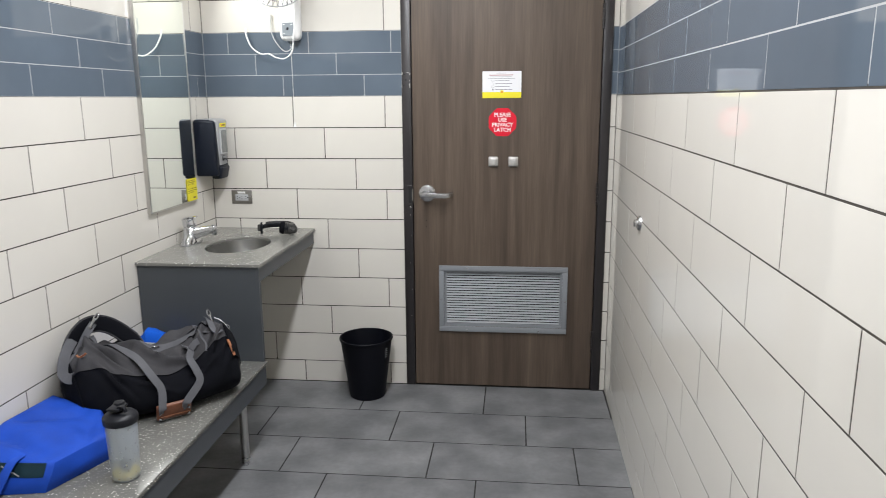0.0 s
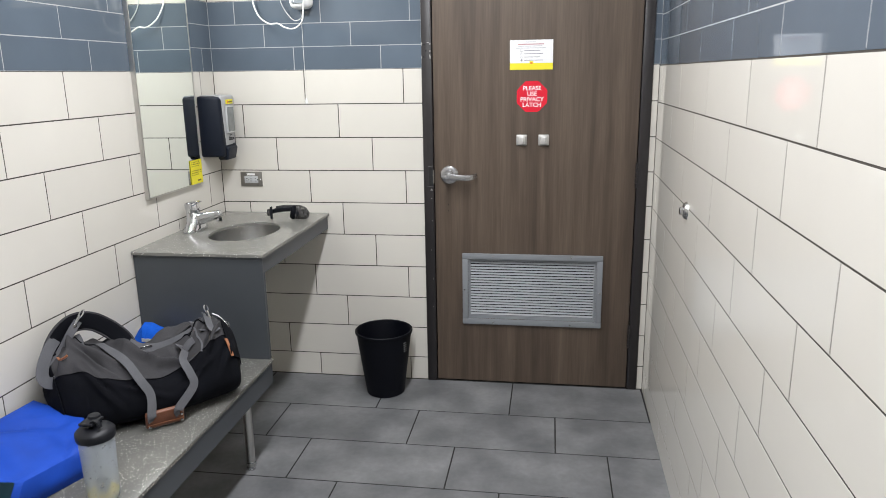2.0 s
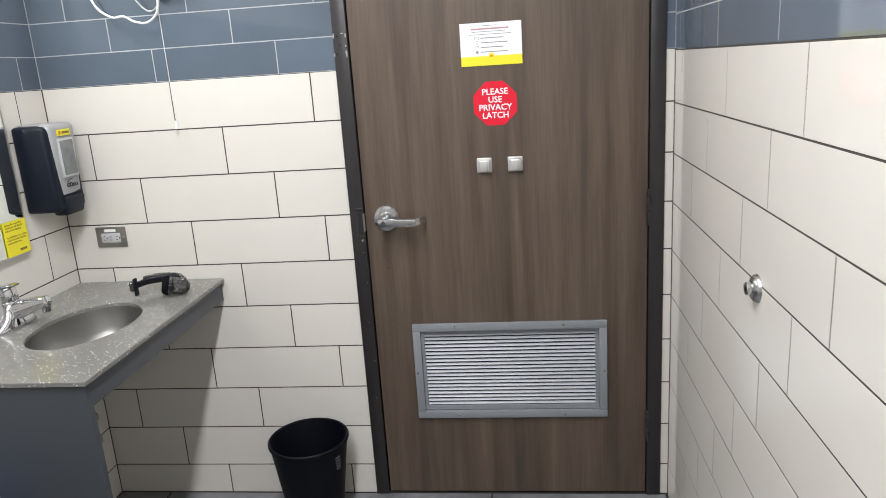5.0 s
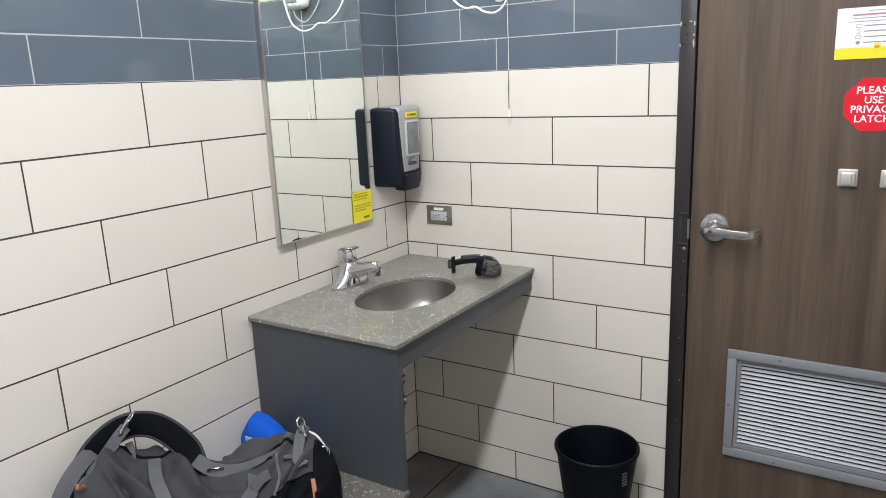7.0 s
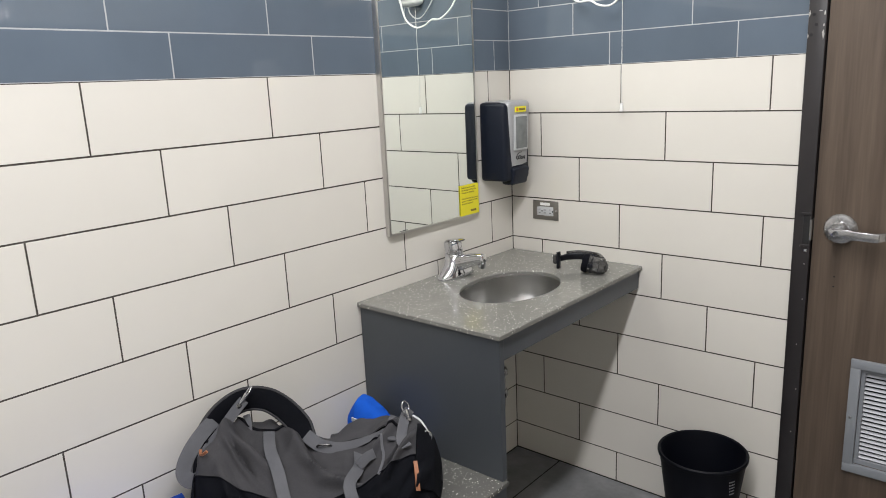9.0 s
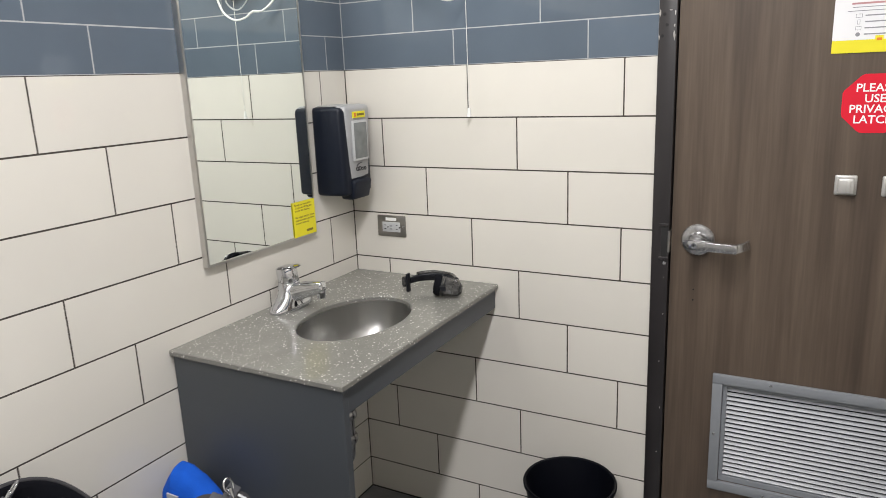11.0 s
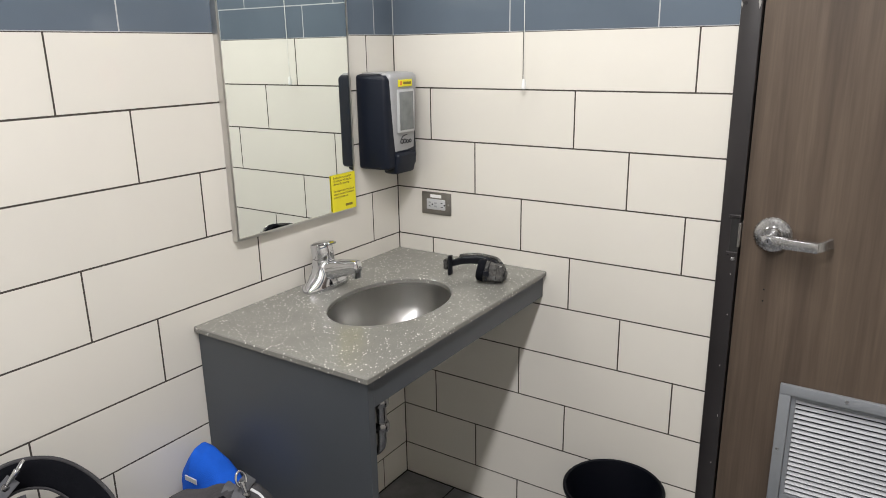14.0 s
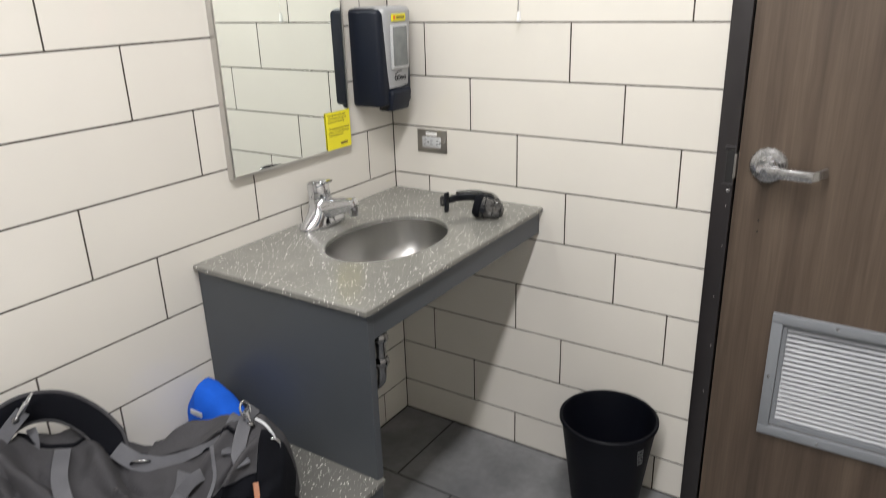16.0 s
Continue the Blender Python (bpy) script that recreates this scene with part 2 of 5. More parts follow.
def curve_points(points, steps=8):
    """A smooth run through the given points (Catmull-Rom)."""
    p = [Vector(q) for q in points]
    p = [2 * p[0] - p[1]] + p + [2 * p[-1] - p[-2]]
    out = []
    for a, b, c, d in zip(p, p[1:], p[2:], p[3:]):
        for i in range(steps):
            t = i / steps
            out.append(0.5 * ((2 * b) + (c - a) * t + (2 * a - 5 * b + 4 * c - d) * t * t + (3 * b - a - 3 * c + d) * t ** 3))
    out.append(p[-2])
    return out


def sweep(points, section, side=None, bm=None, closed_ends=True, grow=None):
    """Carry a closed section (list of (across, out)) along points. side: the way 'across' points."""
    own = bmesh.new()
    rings = []
    up = None
    for i, q in enumerate(points):
        tan = (points[min(i + 1, len(points) - 1)] - points[max(i - 1, 0)]).normalized()
        if side is not None:
            s = Vector(side(i / (len(points) - 1)) if callable(side) else side)
            s = (s - tan * s.dot(tan)).normalized()
        else:
            s = (up - tan * up.dot(tan)).normalized() if up is not None else tan.orthogonal().normalized()
            up = s
        o = tan.cross(s)
        g = grow(i / (len(points) - 1)) if grow else 1.0
        rings.append([own.verts.new(q + s * a * g + o * b * g) for a, b in section])
    k = len(section)
    for a, b in zip(rings, rings[1:]):
        for i in range(k):
            own.faces.new((a[i], a[(i + 1) % k], b[(i + 1) % k], b[i]))
    if closed_ends:
        own.faces.new(rings[0][::-1])
        own.faces.new(rings[-1])
    bmesh.ops.recalc_face_normals(own, faces=own.faces[:])
    return merge(bm, own)


def ring_section(r, seg=8):
    return [(r * math.cos(2 * math.pi * i / seg), r * math.sin(2 * math.pi * i / seg)) for i in range(seg)]


def strap_section(w, t):
    return [(-w / 2, -t / 2), (w / 2, -t / 2), (w / 2 + t * 0.2, 0), (w / 2, t / 2), (-w / 2, t / 2), (-w / 2 - t * 0.2, 0)]


def pad_section(w, t, seg=14):
    return [(w / 2 * math.copysign(abs(math.cos(a)) ** 0.55, math.cos(a)), t / 2 * math.copysign(abs(math.sin(a)) ** 0.8, math.sin(a))) for a in (2 * math.pi * i / seg for i in range(seg))]


def lettering(name, body, size, m, material, parent, bold=0.0, align="CENTER"):
    cu = bpy.data.curves.new(name, "FONT")
    cu.body, cu.size, cu.align_x, cu.align_y, cu.offset, cu.resolution_u = body, size, align, "CENTER", bold, 3
    tmp = bpy.data.objects.new(name, cu)
    scene.collection.objects.link(tmp)
    me = bpy.data.meshes.new_from_object(tmp.evaluated_get(bpy.context.evaluated_depsgraph_get()))
    bpy.data.objects.remove(tmp)
    me.transform(m)
    me.materials.clear()
    me.materials.append(material)
    ob = new(name, me)
    ob.parent = parent
    if parent.parent is None:
        ob.matrix_parent_inverse = Matrix.Translation(-parent.location)
    return ob


# ---- the room ----
DX0, DX1, DTOP = -0.548, 0.446, 2.098   # outer edges of the door frame
T = 0.12


def room_wall(name, boxes, label, material):
    bm = bmesh.new()
    for b in boxes:
        box(*b, bm=bm)
    return tagged(link_mesh(name, bm, material), label, "wall", kind="structure")


G = 0.0005
wall_back = room_wall("wall_back", [(XL - T, DX0, YB + G, YB + T, 0, ROOF), (DX1, XR + T, YB + G, YB + T, 0, ROOF), (DX0, DX1, YB + G, YB + T, DTOP, ROOF)],
                      "cream tiled wall with slate blue tile band round the door", GROUT_DARK)
wall_left = room_wall("wall_left", [(XL - T, XL - G, YF - T, YB + G, 0, ROOF)], "cream tiled wall with slate blue tile band above the bench", GROUT_DARK)
wall_right = room_wall("wall_right", [(XR + G, XR + T, YF - T, YB + G, 0, ROOF)], "glossy cream tiled wall with slate blue tile band", GROUT_DARK)
wall_front = room_wall("wall_front", [(XL - G, XR + G, YF - T, YF, 0, ROOF)], "plain painted wall closing the room", PAINT)
floor = tagged(link_mesh("floor", box(XL - T, XR + T, YF - T, YB + T, -0.15, -0.0012), FLOOR_GROUT), "grey stone-look tile floor with dark joints", "floor", kind="structure")
ceiling = tagged(link_mesh("ceiling", box(XL - T, XR + T, YF - T, YB + T, ROOF, ROOF + 0.1), PAINT), "plain white ceiling", "ceiling", kind="structure")

# pale grout bed of the blue band
BZ0, BZ1 = 1.489, 1.7935
for wall_ob, b in ((wall_back, (XL - 0.002, DX0, YB + 0.0003, YB + G + 0.001, BZ0, BZ1)), (wall_back, (DX1, XR, YB + 0.0003, YB + G + 0.001, BZ0, BZ1)),
                   (wall_left, (XL - G - 0.001, XL - 0.0003, YF, YB, BZ0, BZ1)), (wall_right, (XR + 0.0003, XR + G + 0.001, YF, YB, BZ0, BZ1))):
    part("pale_grout_bed", box(*b), GROUT_PALE, wall_ob)


# ---- door ----
LX0, LX1, LTOP, LY = -0.499, 0.398, 2.044, 3.874
door_frame = tagged(new("door_frame"), "dark bronze painted steel door frame, scratched at the strike", "door frame", kind="structure")
FY = YB - 0.008
part("jamb", box(DX0, LX0 - 0.004, FY, YB + 0.11, 0, LTOP + 0.004, 0.002), FRAME, door_frame, smooth=40)
part("jamb", box(LX1 + 0.004, DX1, FY, YB + 0.11, 0, LTOP + 0.004, 0.002), FRAME, door_frame, smooth=40)
part("head", box(DX0, DX1, FY, YB + 0.11, LTOP + 0.004, DTOP, 0.002), FRAME, door_frame, smooth=40)
part("door_stop", box(LX0 - 0.004, LX0 + 0.012, LY + 0.046, YB + 0.108, 0, LTOP), FRAME, door_frame)
part("door_stop", box(LX1 - 0.012, LX1 + 0.004, LY + 0.046, YB + 0.108, 0, LTOP), FRAME, door_frame)
part("strike_plate", box(LX0 - 0.0075, LX0 - 0.0015, FY - 0.0015, LY + 0.03, 0.975, 1.034, 0.001), PLATE, door_frame, "dull steel strike plate")
part("strike_lip", box(LX0 - 0.030, LX0 - 0.004, FY - 0.0030, FY + 0.001, 1.046, 1.054, 0.0015), FRAME, door_frame)
part("strike_lip", box(LX0 - 0.030, LX0 - 0.004, FY - 0.0030, FY + 0.001, 0.954, 0.962, 0.0015), FRAME, door_frame)
part("strike_recess", box(LX0 - 0.024, LX0 - 0.0078, FY - 0.0008, FY + 0.002, 0.964, 1.044, 0.0), HOLE_SHADE, door_frame)
part("screw", rod((LX0 - 0.014, FY + 0.001, 0.944), (LX0 - 0.014, FY - 0.003, 0.944), 0.0050, edge=0.001), SATIN, door_frame, "steel screw head", 40)
for hz, hx in ((1.588, -0.534), (1.562, -0.527), (1.536, -0.538)):
    part("screw_hole", rod((hx, FY + 0.001, hz), (hx, FY - 0.0012, hz), 0.0042, seg=12), HOLE_SHADE, door_frame, "empty screw hole")
rng = random.Random(5)
for sx, sz, w, h in ((-0.545, 1.590, 0.004, 0.016), (-0.508, 1.592, 0.004, 0.012), (-0.509, 1.560, 0.004, 0.008), (-0.546, 1.534, 0.004, 0.012), (-0.509, 1.536, 0.005, 0.020),
                     (-0.518, 1.597, 0.009, 0.0025), (-0.514, 0.905, 0.003, 0.003), (-0.512, 0.80, 0.002, 0.004), (-0.518, 0.66, 0.003, 0.003), (-0.511, 0.52, 0.002, 0.006), (-0.516, 0.38, 0.003, 0.003)):
    own = bmesh.new()
    ring = [own.verts.new((sx + w * (0.5 + rng.uniform(-0.2, 0.2)) * math.cos(a), FY - 0.0008, sz + h * (0.5 + rng.uniform(-0.25, 0.2)) * math.sin(a))) for a in [2 * math.pi * i / 9 for i in range(9)]]
    own.faces.new(ring)
    ext = bmesh.ops.extrude_face_region(own, geom=own.faces[:])
    bmesh.ops.translate(own, vec=(0, 0.001, 0), verts=[v for v in ext["geom"] if isinstance(v, bmesh.types.BMVert)])
    bmesh.ops.recalc_face_normals(own, faces=own.faces[:])
    part("paint_chip", own, SCUFF, door_frame, "bare metal chip in the paint")

# leaf with a hole for the grille
GX0, GX1, GZ0, GZ1 = -0.374, 0.271, 0.300, 0.646
door = tagged(new("door_1"), "closed walnut-look laminate door with louvred grille", "door", kind="structure")
bm = bmesh.new()
IX0, IX1, IZ0, IZ1 = GX0 + 0.026, GX1 - 0.026, GZ0 + 0.026, GZ1 - 0.026
for b in ((LX0, IX0, 0.006, LTOP), (IX1, LX1, 0.006, LTOP), (IX0, IX1, 0.006, IZ0), (IX0, IX1, IZ1, LTOP)):
    box(b[0], b[1], LY, LY + 0.044, b[2], b[3], bm=bm)
bmesh.ops.remove_doubles(bm, verts=bm.verts[:], dist=0.0001)
part("leaf", bm, WOOD, door)
for hz in (1.84, 1.015, 0.262):
    hinge = part("hinge", box(LX1 - 0.001, LX1 + 0.026, LY - 0.006, LY + 0.004, hz - 0.057, hz + 0.057, 0.001), FRAME, door, "dark bronze hinge")
    for k in range(5):
        part("knuckle", rod((LX1 + 0.003, LY - 0.008, hz - 0.056 + k * 0.0226), (LX1 + 0.003, LY - 0.008, hz - 0.0345 + k * 0.0226), 0.0075, seg=14, edge=0.0012), FRAME, hinge, smooth=40)
part("latch_bolt", box(LX0 - 0.0045, LX0 + 0.004, LY + 0.008, LY + 0.024, 0.995, 1.018, 0.001), SATIN, door, "steel latch bolt")
# black strip added under the leaf for the shade in the gap
part("kick_gap_seal", box(LX0 + 0.002, LX1 - 0.002, LY + 0.014, LY + 0.03, 0.0, 0.0058), HOLE_SHADE, door)
for px, pz in ((-0.437, 0.875), (-0.437, 0.846)):
    part("pinhole", rod((px, LY + 0.001, pz), (px, LY - 0.0008, pz), 0.0022, seg=8), HOLE_SHADE, door, "small screw hole")

# grille
grille = part("vent_grille", box(GX0, GX1, LY - 0.0125, LY - 0.0005, GZ1 - 0.026, GZ1, 0.0015), GRILLE, door, "grey enamelled louvre grille", 40)
for b in ((GX0, GX1, GZ0, GZ0 + 0.026), (GX0, GX0 + 0.026, GZ0 + 0.026, GZ1 - 0.026), (GX1 - 0.026, GX1, GZ0 + 0.026, GZ1 - 0.026)):
    part("rim", box(b[0], b[1], LY - 0.0125, LY - 0.0005, b[2], b[3], 0.0015), GRILLE, grille, smooth=40)
for b in ((GX0 + 0.026, GX1 - 0.026, GZ0 + 0.026, GZ0 + 0.042), (GX0 + 0.026, GX1 - 0.026, GZ1 - 0.039, GZ1 - 0.026), (GX0 + 0.026, GX0 + 0.037, GZ0 + 0.042, GZ1 - 0.039), (GX1 - 0.037, GX1 - 0.026, GZ0 + 0.042, GZ1 - 0.039)):
    part("inner_rim", box(b[0], b[1], LY + 0.0005, LY + 0.03, b[2], b[3], 0.001), GRILLE, grille)
SX0, SX1, SZ0, SZ1 = GX0 + 0.037, GX1 - 0.037, GZ0 + 0.042, GZ1 - 0.039
slat_n = 20
slat_me = None
for i in range(slat_n):
    zc = SZ0 + (i + 0.5) * (SZ1 - SZ0) / slat_n
    if slat_me is None:
        own = bmesh.new()
        prof = [(0.0, -0.0032), (0.0008, -0.0040), (0.0070, 0.0020), (0.0085, 0.0020), (0.0085, 0.0028), (0.0062, 0.0028)]
        a = [own.verts.new((0, p, q)) for p, q in prof]
        c = [own.verts.new((SX1 - SX0, p, q)) for p, q in prof]
        for k in range(len(prof)):
            own.faces.new((a[k], a[(k + 1) % len(prof)], c[(k + 1) % len(prof)], c[k]))
        bmesh.ops.recalc_face_normals(own, faces=own.faces[:])
        sl = part("slat", own, SLAT, grille)
        slat_me = sl.data
    else:
        sl = new("slat", slat_me)
        sl.parent = grille
    sl.location = (SX0, LY + 0.004, zc)
# black sheet added to give the gaps between the slats their shade
part("back_panel", box(SX0, SX1, LY + 0.020, LY + 0.024, SZ0, SZ1), HOLE_SHADE, grille)
for px, pz in ((GX0 + 0.01, 0.47), (GX1 - 0.01, 0.47), (-0.23, GZ1 - 0.01), (0.13, GZ1 - 0.01), (-0.23, GZ0 + 0.01), (0.13, GZ0 + 0.01)):
    part("screw", lathe([(0, -0.0015), (0.0038, -0.0012), (0.0045, 0.0002)], 12, (px, LY - 0.0125, pz), (0, 1, 0)), SATIN, grille, smooth=40)

# lever handle
HX, HZ = -0.431, 1.013
lever = part("lever_handle", lathe([(0, 0.0), (0.0425, 0.0), (0.0425, 0.004), (0.039, 0.0085), (0.030, 0.011), (0.023, 0.0115), (0.0215, 0.018), (0.019, 0.022), (0, 0.022)], 40, (HX, LY - 0.0002, HZ), (0, -1, 0)), SATIN, door, "satin nickel lever handle", 35)
part("neck", rod((HX, LY - 0.021, HZ), (HX, LY - 0.056, HZ), 0.0115, seg=20, edge=0.001), SATIN, lever, smooth=40)
own = box(HX - 0.016, HX + 0.104, LY - 0.066, LY - 0.048, HZ - 0.0150, HZ + 0.0105, 0.0025, 2)
for v in own.verts:
    k = (v.co.x - HX) / 0.104
    v.co.z -= 0.004 * max(k, 0)
    v.co.z = HZ + (v.co.z - HZ) * (1 - 0.10 * max(k, 0))
part("arm", own, SATIN, lever, smooth=45)
part("return", sweep([Vector((HX + 0.099, LY - 0.058, HZ - 0.005)), Vector((HX + 0.106, LY - 0.054, HZ - 0.004)), Vector((HX + 0.118, LY - 0.038, HZ - 0.002)), Vector((HX + 0.126, LY - 0.020, HZ))], strap_section(0.021, 0.007), (0, 0, 1)), SATIN, lever, smooth=45)
part("key_cylinder", lathe([(0, 0), (0.0085, 0), (0.0085, 0.0015), (0.0065, 0.0018), (0.0062, 0.001), (0, 0.001)], 20, (HX, LY - 0.0658, HZ - 0.001), (0, -1, 0)), CHROME, lever, smooth=40)
part("keyway", box(HX - 0.0009, HX + 0.0009, LY - 0.0672, LY - 0.066, HZ - 0.0045, HZ + 0.0025), HOLE_SHADE, lever)

# privacy latches
for i, px in enumerate((-0.104, -0.007)):
    latch = thing("privacy_latch", "small satin nickel privacy latch on the laminate door", "latch", (px, LY, 1.171), "door latches")
    part("plate", box(px - 0.0235, px + 0.0235, LY - 0.006, LY, 1.147, 1.195, 0.004, 3), LATCH, latch, smooth=40)
    part("cover", box(px - 0.017, px + 0.019, LY - 0.021, LY - 0.0055, 1.150, 1.190, 0.006, 3), LATCH, latch, smooth=40)
    part("thumb_turn", box(px + 0.002, px + 0.010, LY - 0.026, LY - 0.0205, 1.155, 1.185, 0.002, 2), LATCH, latch, smooth=40)

# signs on the door
notice = thing("paper_notice", "white printed notice with a yellow lower band, taped to the door", "notice", (-0.066, LY, 1.536))
NX0, NX1, NZ0, NZ1 = -0.159, 0.026, 1.474, 1.599
part("sheet", box(NX0, NX1, LY - 0.0016, LY - 0.0002, NZ0, NZ1), PAPER, notice)
part("yellow_band", box(NX0, NX1, LY - 0.0022, LY - 0.0016, NZ0, NZ0 + 0.028), YELLOW, notice, "yellow lower band")
for i, (bx0, bx1, bz, bh, col) in enumerate(((0.068, 0.112, 1.590, 0.0016, GREY_INK), (0.034, 0.146, 1.581, 0.0040, PINK_INK), (0.036, 0.138, 1.573, 0.0016, GREY_INK), (0.027, 0.154, 1.565, 0.0016, GREY_INK))):
    part("printed_line", box(NX0 + bx0, NX0 + bx1, LY - 0.0021, LY - 0.0016, bz - bh / 2, bz + bh / 2), col, notice)
for i in range(4):
    z = 1.5545 - i * 0.0135
    part("printed_line", box(NX0 + 0.062, NX0 + 0.130 + 0.012 * (i % 2), LY - 0.0021, LY - 0.0016, z - 0.0013, z + 0.0013), GREY_INK, notice)
    icon = bmesh.new()
    if i == 3:
        lathe([(0, 0), (0.0046, 0), (0.0046, 0.0005), (0, 0.0005)], 16, (NX0 + 0.050, LY - 0.0016, z), (0, -1, 0), icon)
    else:
        w, h = ((0.0065, 0.004), (0.0028, 0.005), (0.006, 0.004))[i]
        for b in ((-w, w, h - 0.0008, h), (-w, w, -h, -h + 0.0008), (-w, -w + 0.0008, -h, h), (w - 0.0008, w, -h, h)):
            box(NX0 + 0.050 + b[0], NX0 + 0.050 + b[1], LY - 0.0021, LY - 0.0016, z + b[2], z + b[3], bm=icon)
    part("icon", icon, GREY_INK, notice)
part("emblem", box(-0.074, -0.058, LY - 0.0028, LY - 0.0022, 1.494, 1.510), YELLOW, notice)
part("emblem_mark", box(-0.071, -0.061, LY - 0.0033, LY - 0.0028, 1.499, 1.505, 0.0002), ORANGE_INK, notice)

latch_sign = thing("octagon_sign", "red octagonal vinyl sticker with white capitals on the door", "sign", (-0.0615, LY, 1.360))
own = bmesh.new()
R8 = 0.0705
ring = []
for i in range(8):
    a = math.pi / 8 + i * math.pi / 4
    for d in (-0.055, 0.055):
        ring.append(own.verts.new((-0.0615 + R8 * math.cos(a + d) * (1 - 0.004), LY - 0.0012, 1.360 + R8 * math.sin(a + d))))
own.faces.new(ring)
ext = bmesh.ops.extrude_face_region(own, geom=own.faces[:])
bmesh.ops.translate(own, vec=(0, 0.001, 0), verts=[v for v in ext["geom"] if isinstance(v, bmesh.types.BMVert)])
bmesh.ops.recalc_face_normals(own, faces=own.faces[:])
part("sticker", own, RED, latch_sign)
for word, z in (("PLEASE", 1.395), ("USE", 1.371), ("PRIVACY", 1.3475), ("LATCH", 1.3235)):
    lettering("lettering", word, 0.0258, pose(-0.0615, LY - 0.0016, z, 90, 0, 0), WHITE_INK, latch_sign, bold=0.0004)

# ---- wall bumper on the right wall ----
BUX = XR - 0.0062
bumper = thing("wall_bumper", "satin nickel wall bumper with a rubber tip on the tiles", "door stop", (BUX, 3.045, 1.016))
part("rose", lathe([(0, 0), (0.029, 0), (0.0285, 0.003), (0.024, 0.010), (0.015, 0.014), (0, 0.014)], 36, (BUX, 3.045, 1.016), (-1, 0, 0)), SATIN, bumper, smooth=35)
part("stem", lathe([(0, 0.012), (0.013, 0.012), (0.0135, 0.021), (0.012, 0.023), (0, 0.023)], 28, (BUX, 3.045, 1.016), (-1, 0, 0)), SATIN, bumper, smooth=35)
part("tip", lathe([(0, 0.0225), (0.005, 0.0225), (0.005, 0.0245), (0, 0.0245)], 16, (BUX, 3.045, 1.016), (-1, 0, 0)), BLACK_PLASTIC, bumper)

# ---- vanity ----
VX, VY, VZ = -1.010, 3.061, 0.830
vanity = thing("vanity_counter", "speckled grey solid-surface vanity top on dark grey laminate panels", "vanity", (-1.27, 3.47, 0.44))
SXC, SYC, SA, SB = -1.247, 3.448, 0.136, 0.190
own = bmesh.new()
N = 64
top_rings = []
for z, grow in ((VZ - 0.0025, 0.0), (VZ, 0.0025)):
    top_rings.append([(XL + 0.001, VY + grow), (VX - grow, VY + grow), (VX - grow, YB - 0.001), (XL + 0.001, YB - 0.001)])


def slab_ring(corners, z):
    vs = []
    per = N // 4
    for i in range(4):
        a, b = Vector(corners[i]), Vector(corners[(i + 1) % 4])
        for k in range(per):
            q = a.lerp(b, k / per)
            vs.append(own.verts.new((q.x, q.y, z)))
    return vs


def hole_ring(ref, grow, z):
    vs = []
    for v in ref:
        a = math.atan2((v.co.y - SYC) / SB, (v.co.x - SXC) / SA)
        vs.append(own.verts.new((SXC + (SA + grow) * math.cos(a), SYC + (SB + grow) * math.sin(a), z)))
    return vs


r_low = slab_ring(top_rings[0], VZ - 0.013)
r_mid = slab_ring(top_rings[0], VZ - 0.0025)
r_top = slab_ring(top_rings[1], VZ)
h_top = hole_ring(r_top, 0.0025, VZ)
h_mid = hole_ring(r_top, 0.0, VZ - 0.0025)
h_low = hole_ring(r_top, 0.0, VZ - 0.013)
chain = [r_low, r_mid, r_top, h_top, h_mid, h_low, r_low]
for a, b in zip(chain, chain[1:]):
    for i in range(N):
        own.faces.new((a[i], a[(i + 1) % N], b[(i + 1) % N], b[i]))
bmesh.ops.recalc_face_normals(own, faces=own.faces[:])
part("countertop", own, COUNTER, vanity, "speckled grey solid-surface top", 30)
BENCH_Z = 0.415
part("end_panel", box(XL + 0.002, VX - 0.008, VY + 0.010, VY + 0.030, BENCH_Z, VZ - 0.0132, 0.001), GREY_LAM, vanity, "dark grey laminate end panel")
part("apron", box(VX - 0.030, VX - 0.010, VY + 0.0302, YB - 0.001, VZ - 0.078, VZ - 0.0132, 0.001), GREY_LAM, vanity, "dark grey laminate apron")
part("wall_cleat", box(XL + 0.001, XL + 0.02, VY + 0.0302, YB - 0.001, VZ - 0.06, VZ - 0.0132), GREY_LAM, vanity)

sink = thing("sink", "oval undermount brushed steel basin in the vanity top", "sink", (SXC, SYC, VZ - 0.16))
prof = [(1.06, -0.0134), (1.0, -0.0136), (0.985, -0.03), (0.94, -0.075), (0.84, -0.115), (0.66, -0.142), (0.40, -0.155), (0.16, -0.160), (0.13, -0.162)]
own = bmesh.new()
rings = []
for r, z in prof:
    rings.append([own.verts.new((SXC + r * SA * math.cos(2 * math.pi * i / 56), SYC + r * SB * math.sin(2 * math.pi * i / 56), VZ + z)) for i in range(56)])
for a, b in zip(rings, rings[1:]):
    for i in range(56):
        own.faces.new((a[i], a[(i + 1) % 56], b[(i + 1) % 56], b[i]))
bmesh.ops.solidify(own, geom=own.faces[:], thickness=-0.0012)
bmesh.ops.recalc_face_normals(own, faces=own.faces[:])
part("bowl", own, SINK_STEEL, sink, smooth=60)
part("drain", lathe([(0, -0.004), (0.012, -0.003), (0.024, 0.0), (0.028, 0.001), (0.030, -0.001), (0.030, -0.006), (0, -0.006)], 28, (SXC, SYC, VZ - 0.160)), CHROME, sink, "chrome drain", 40)

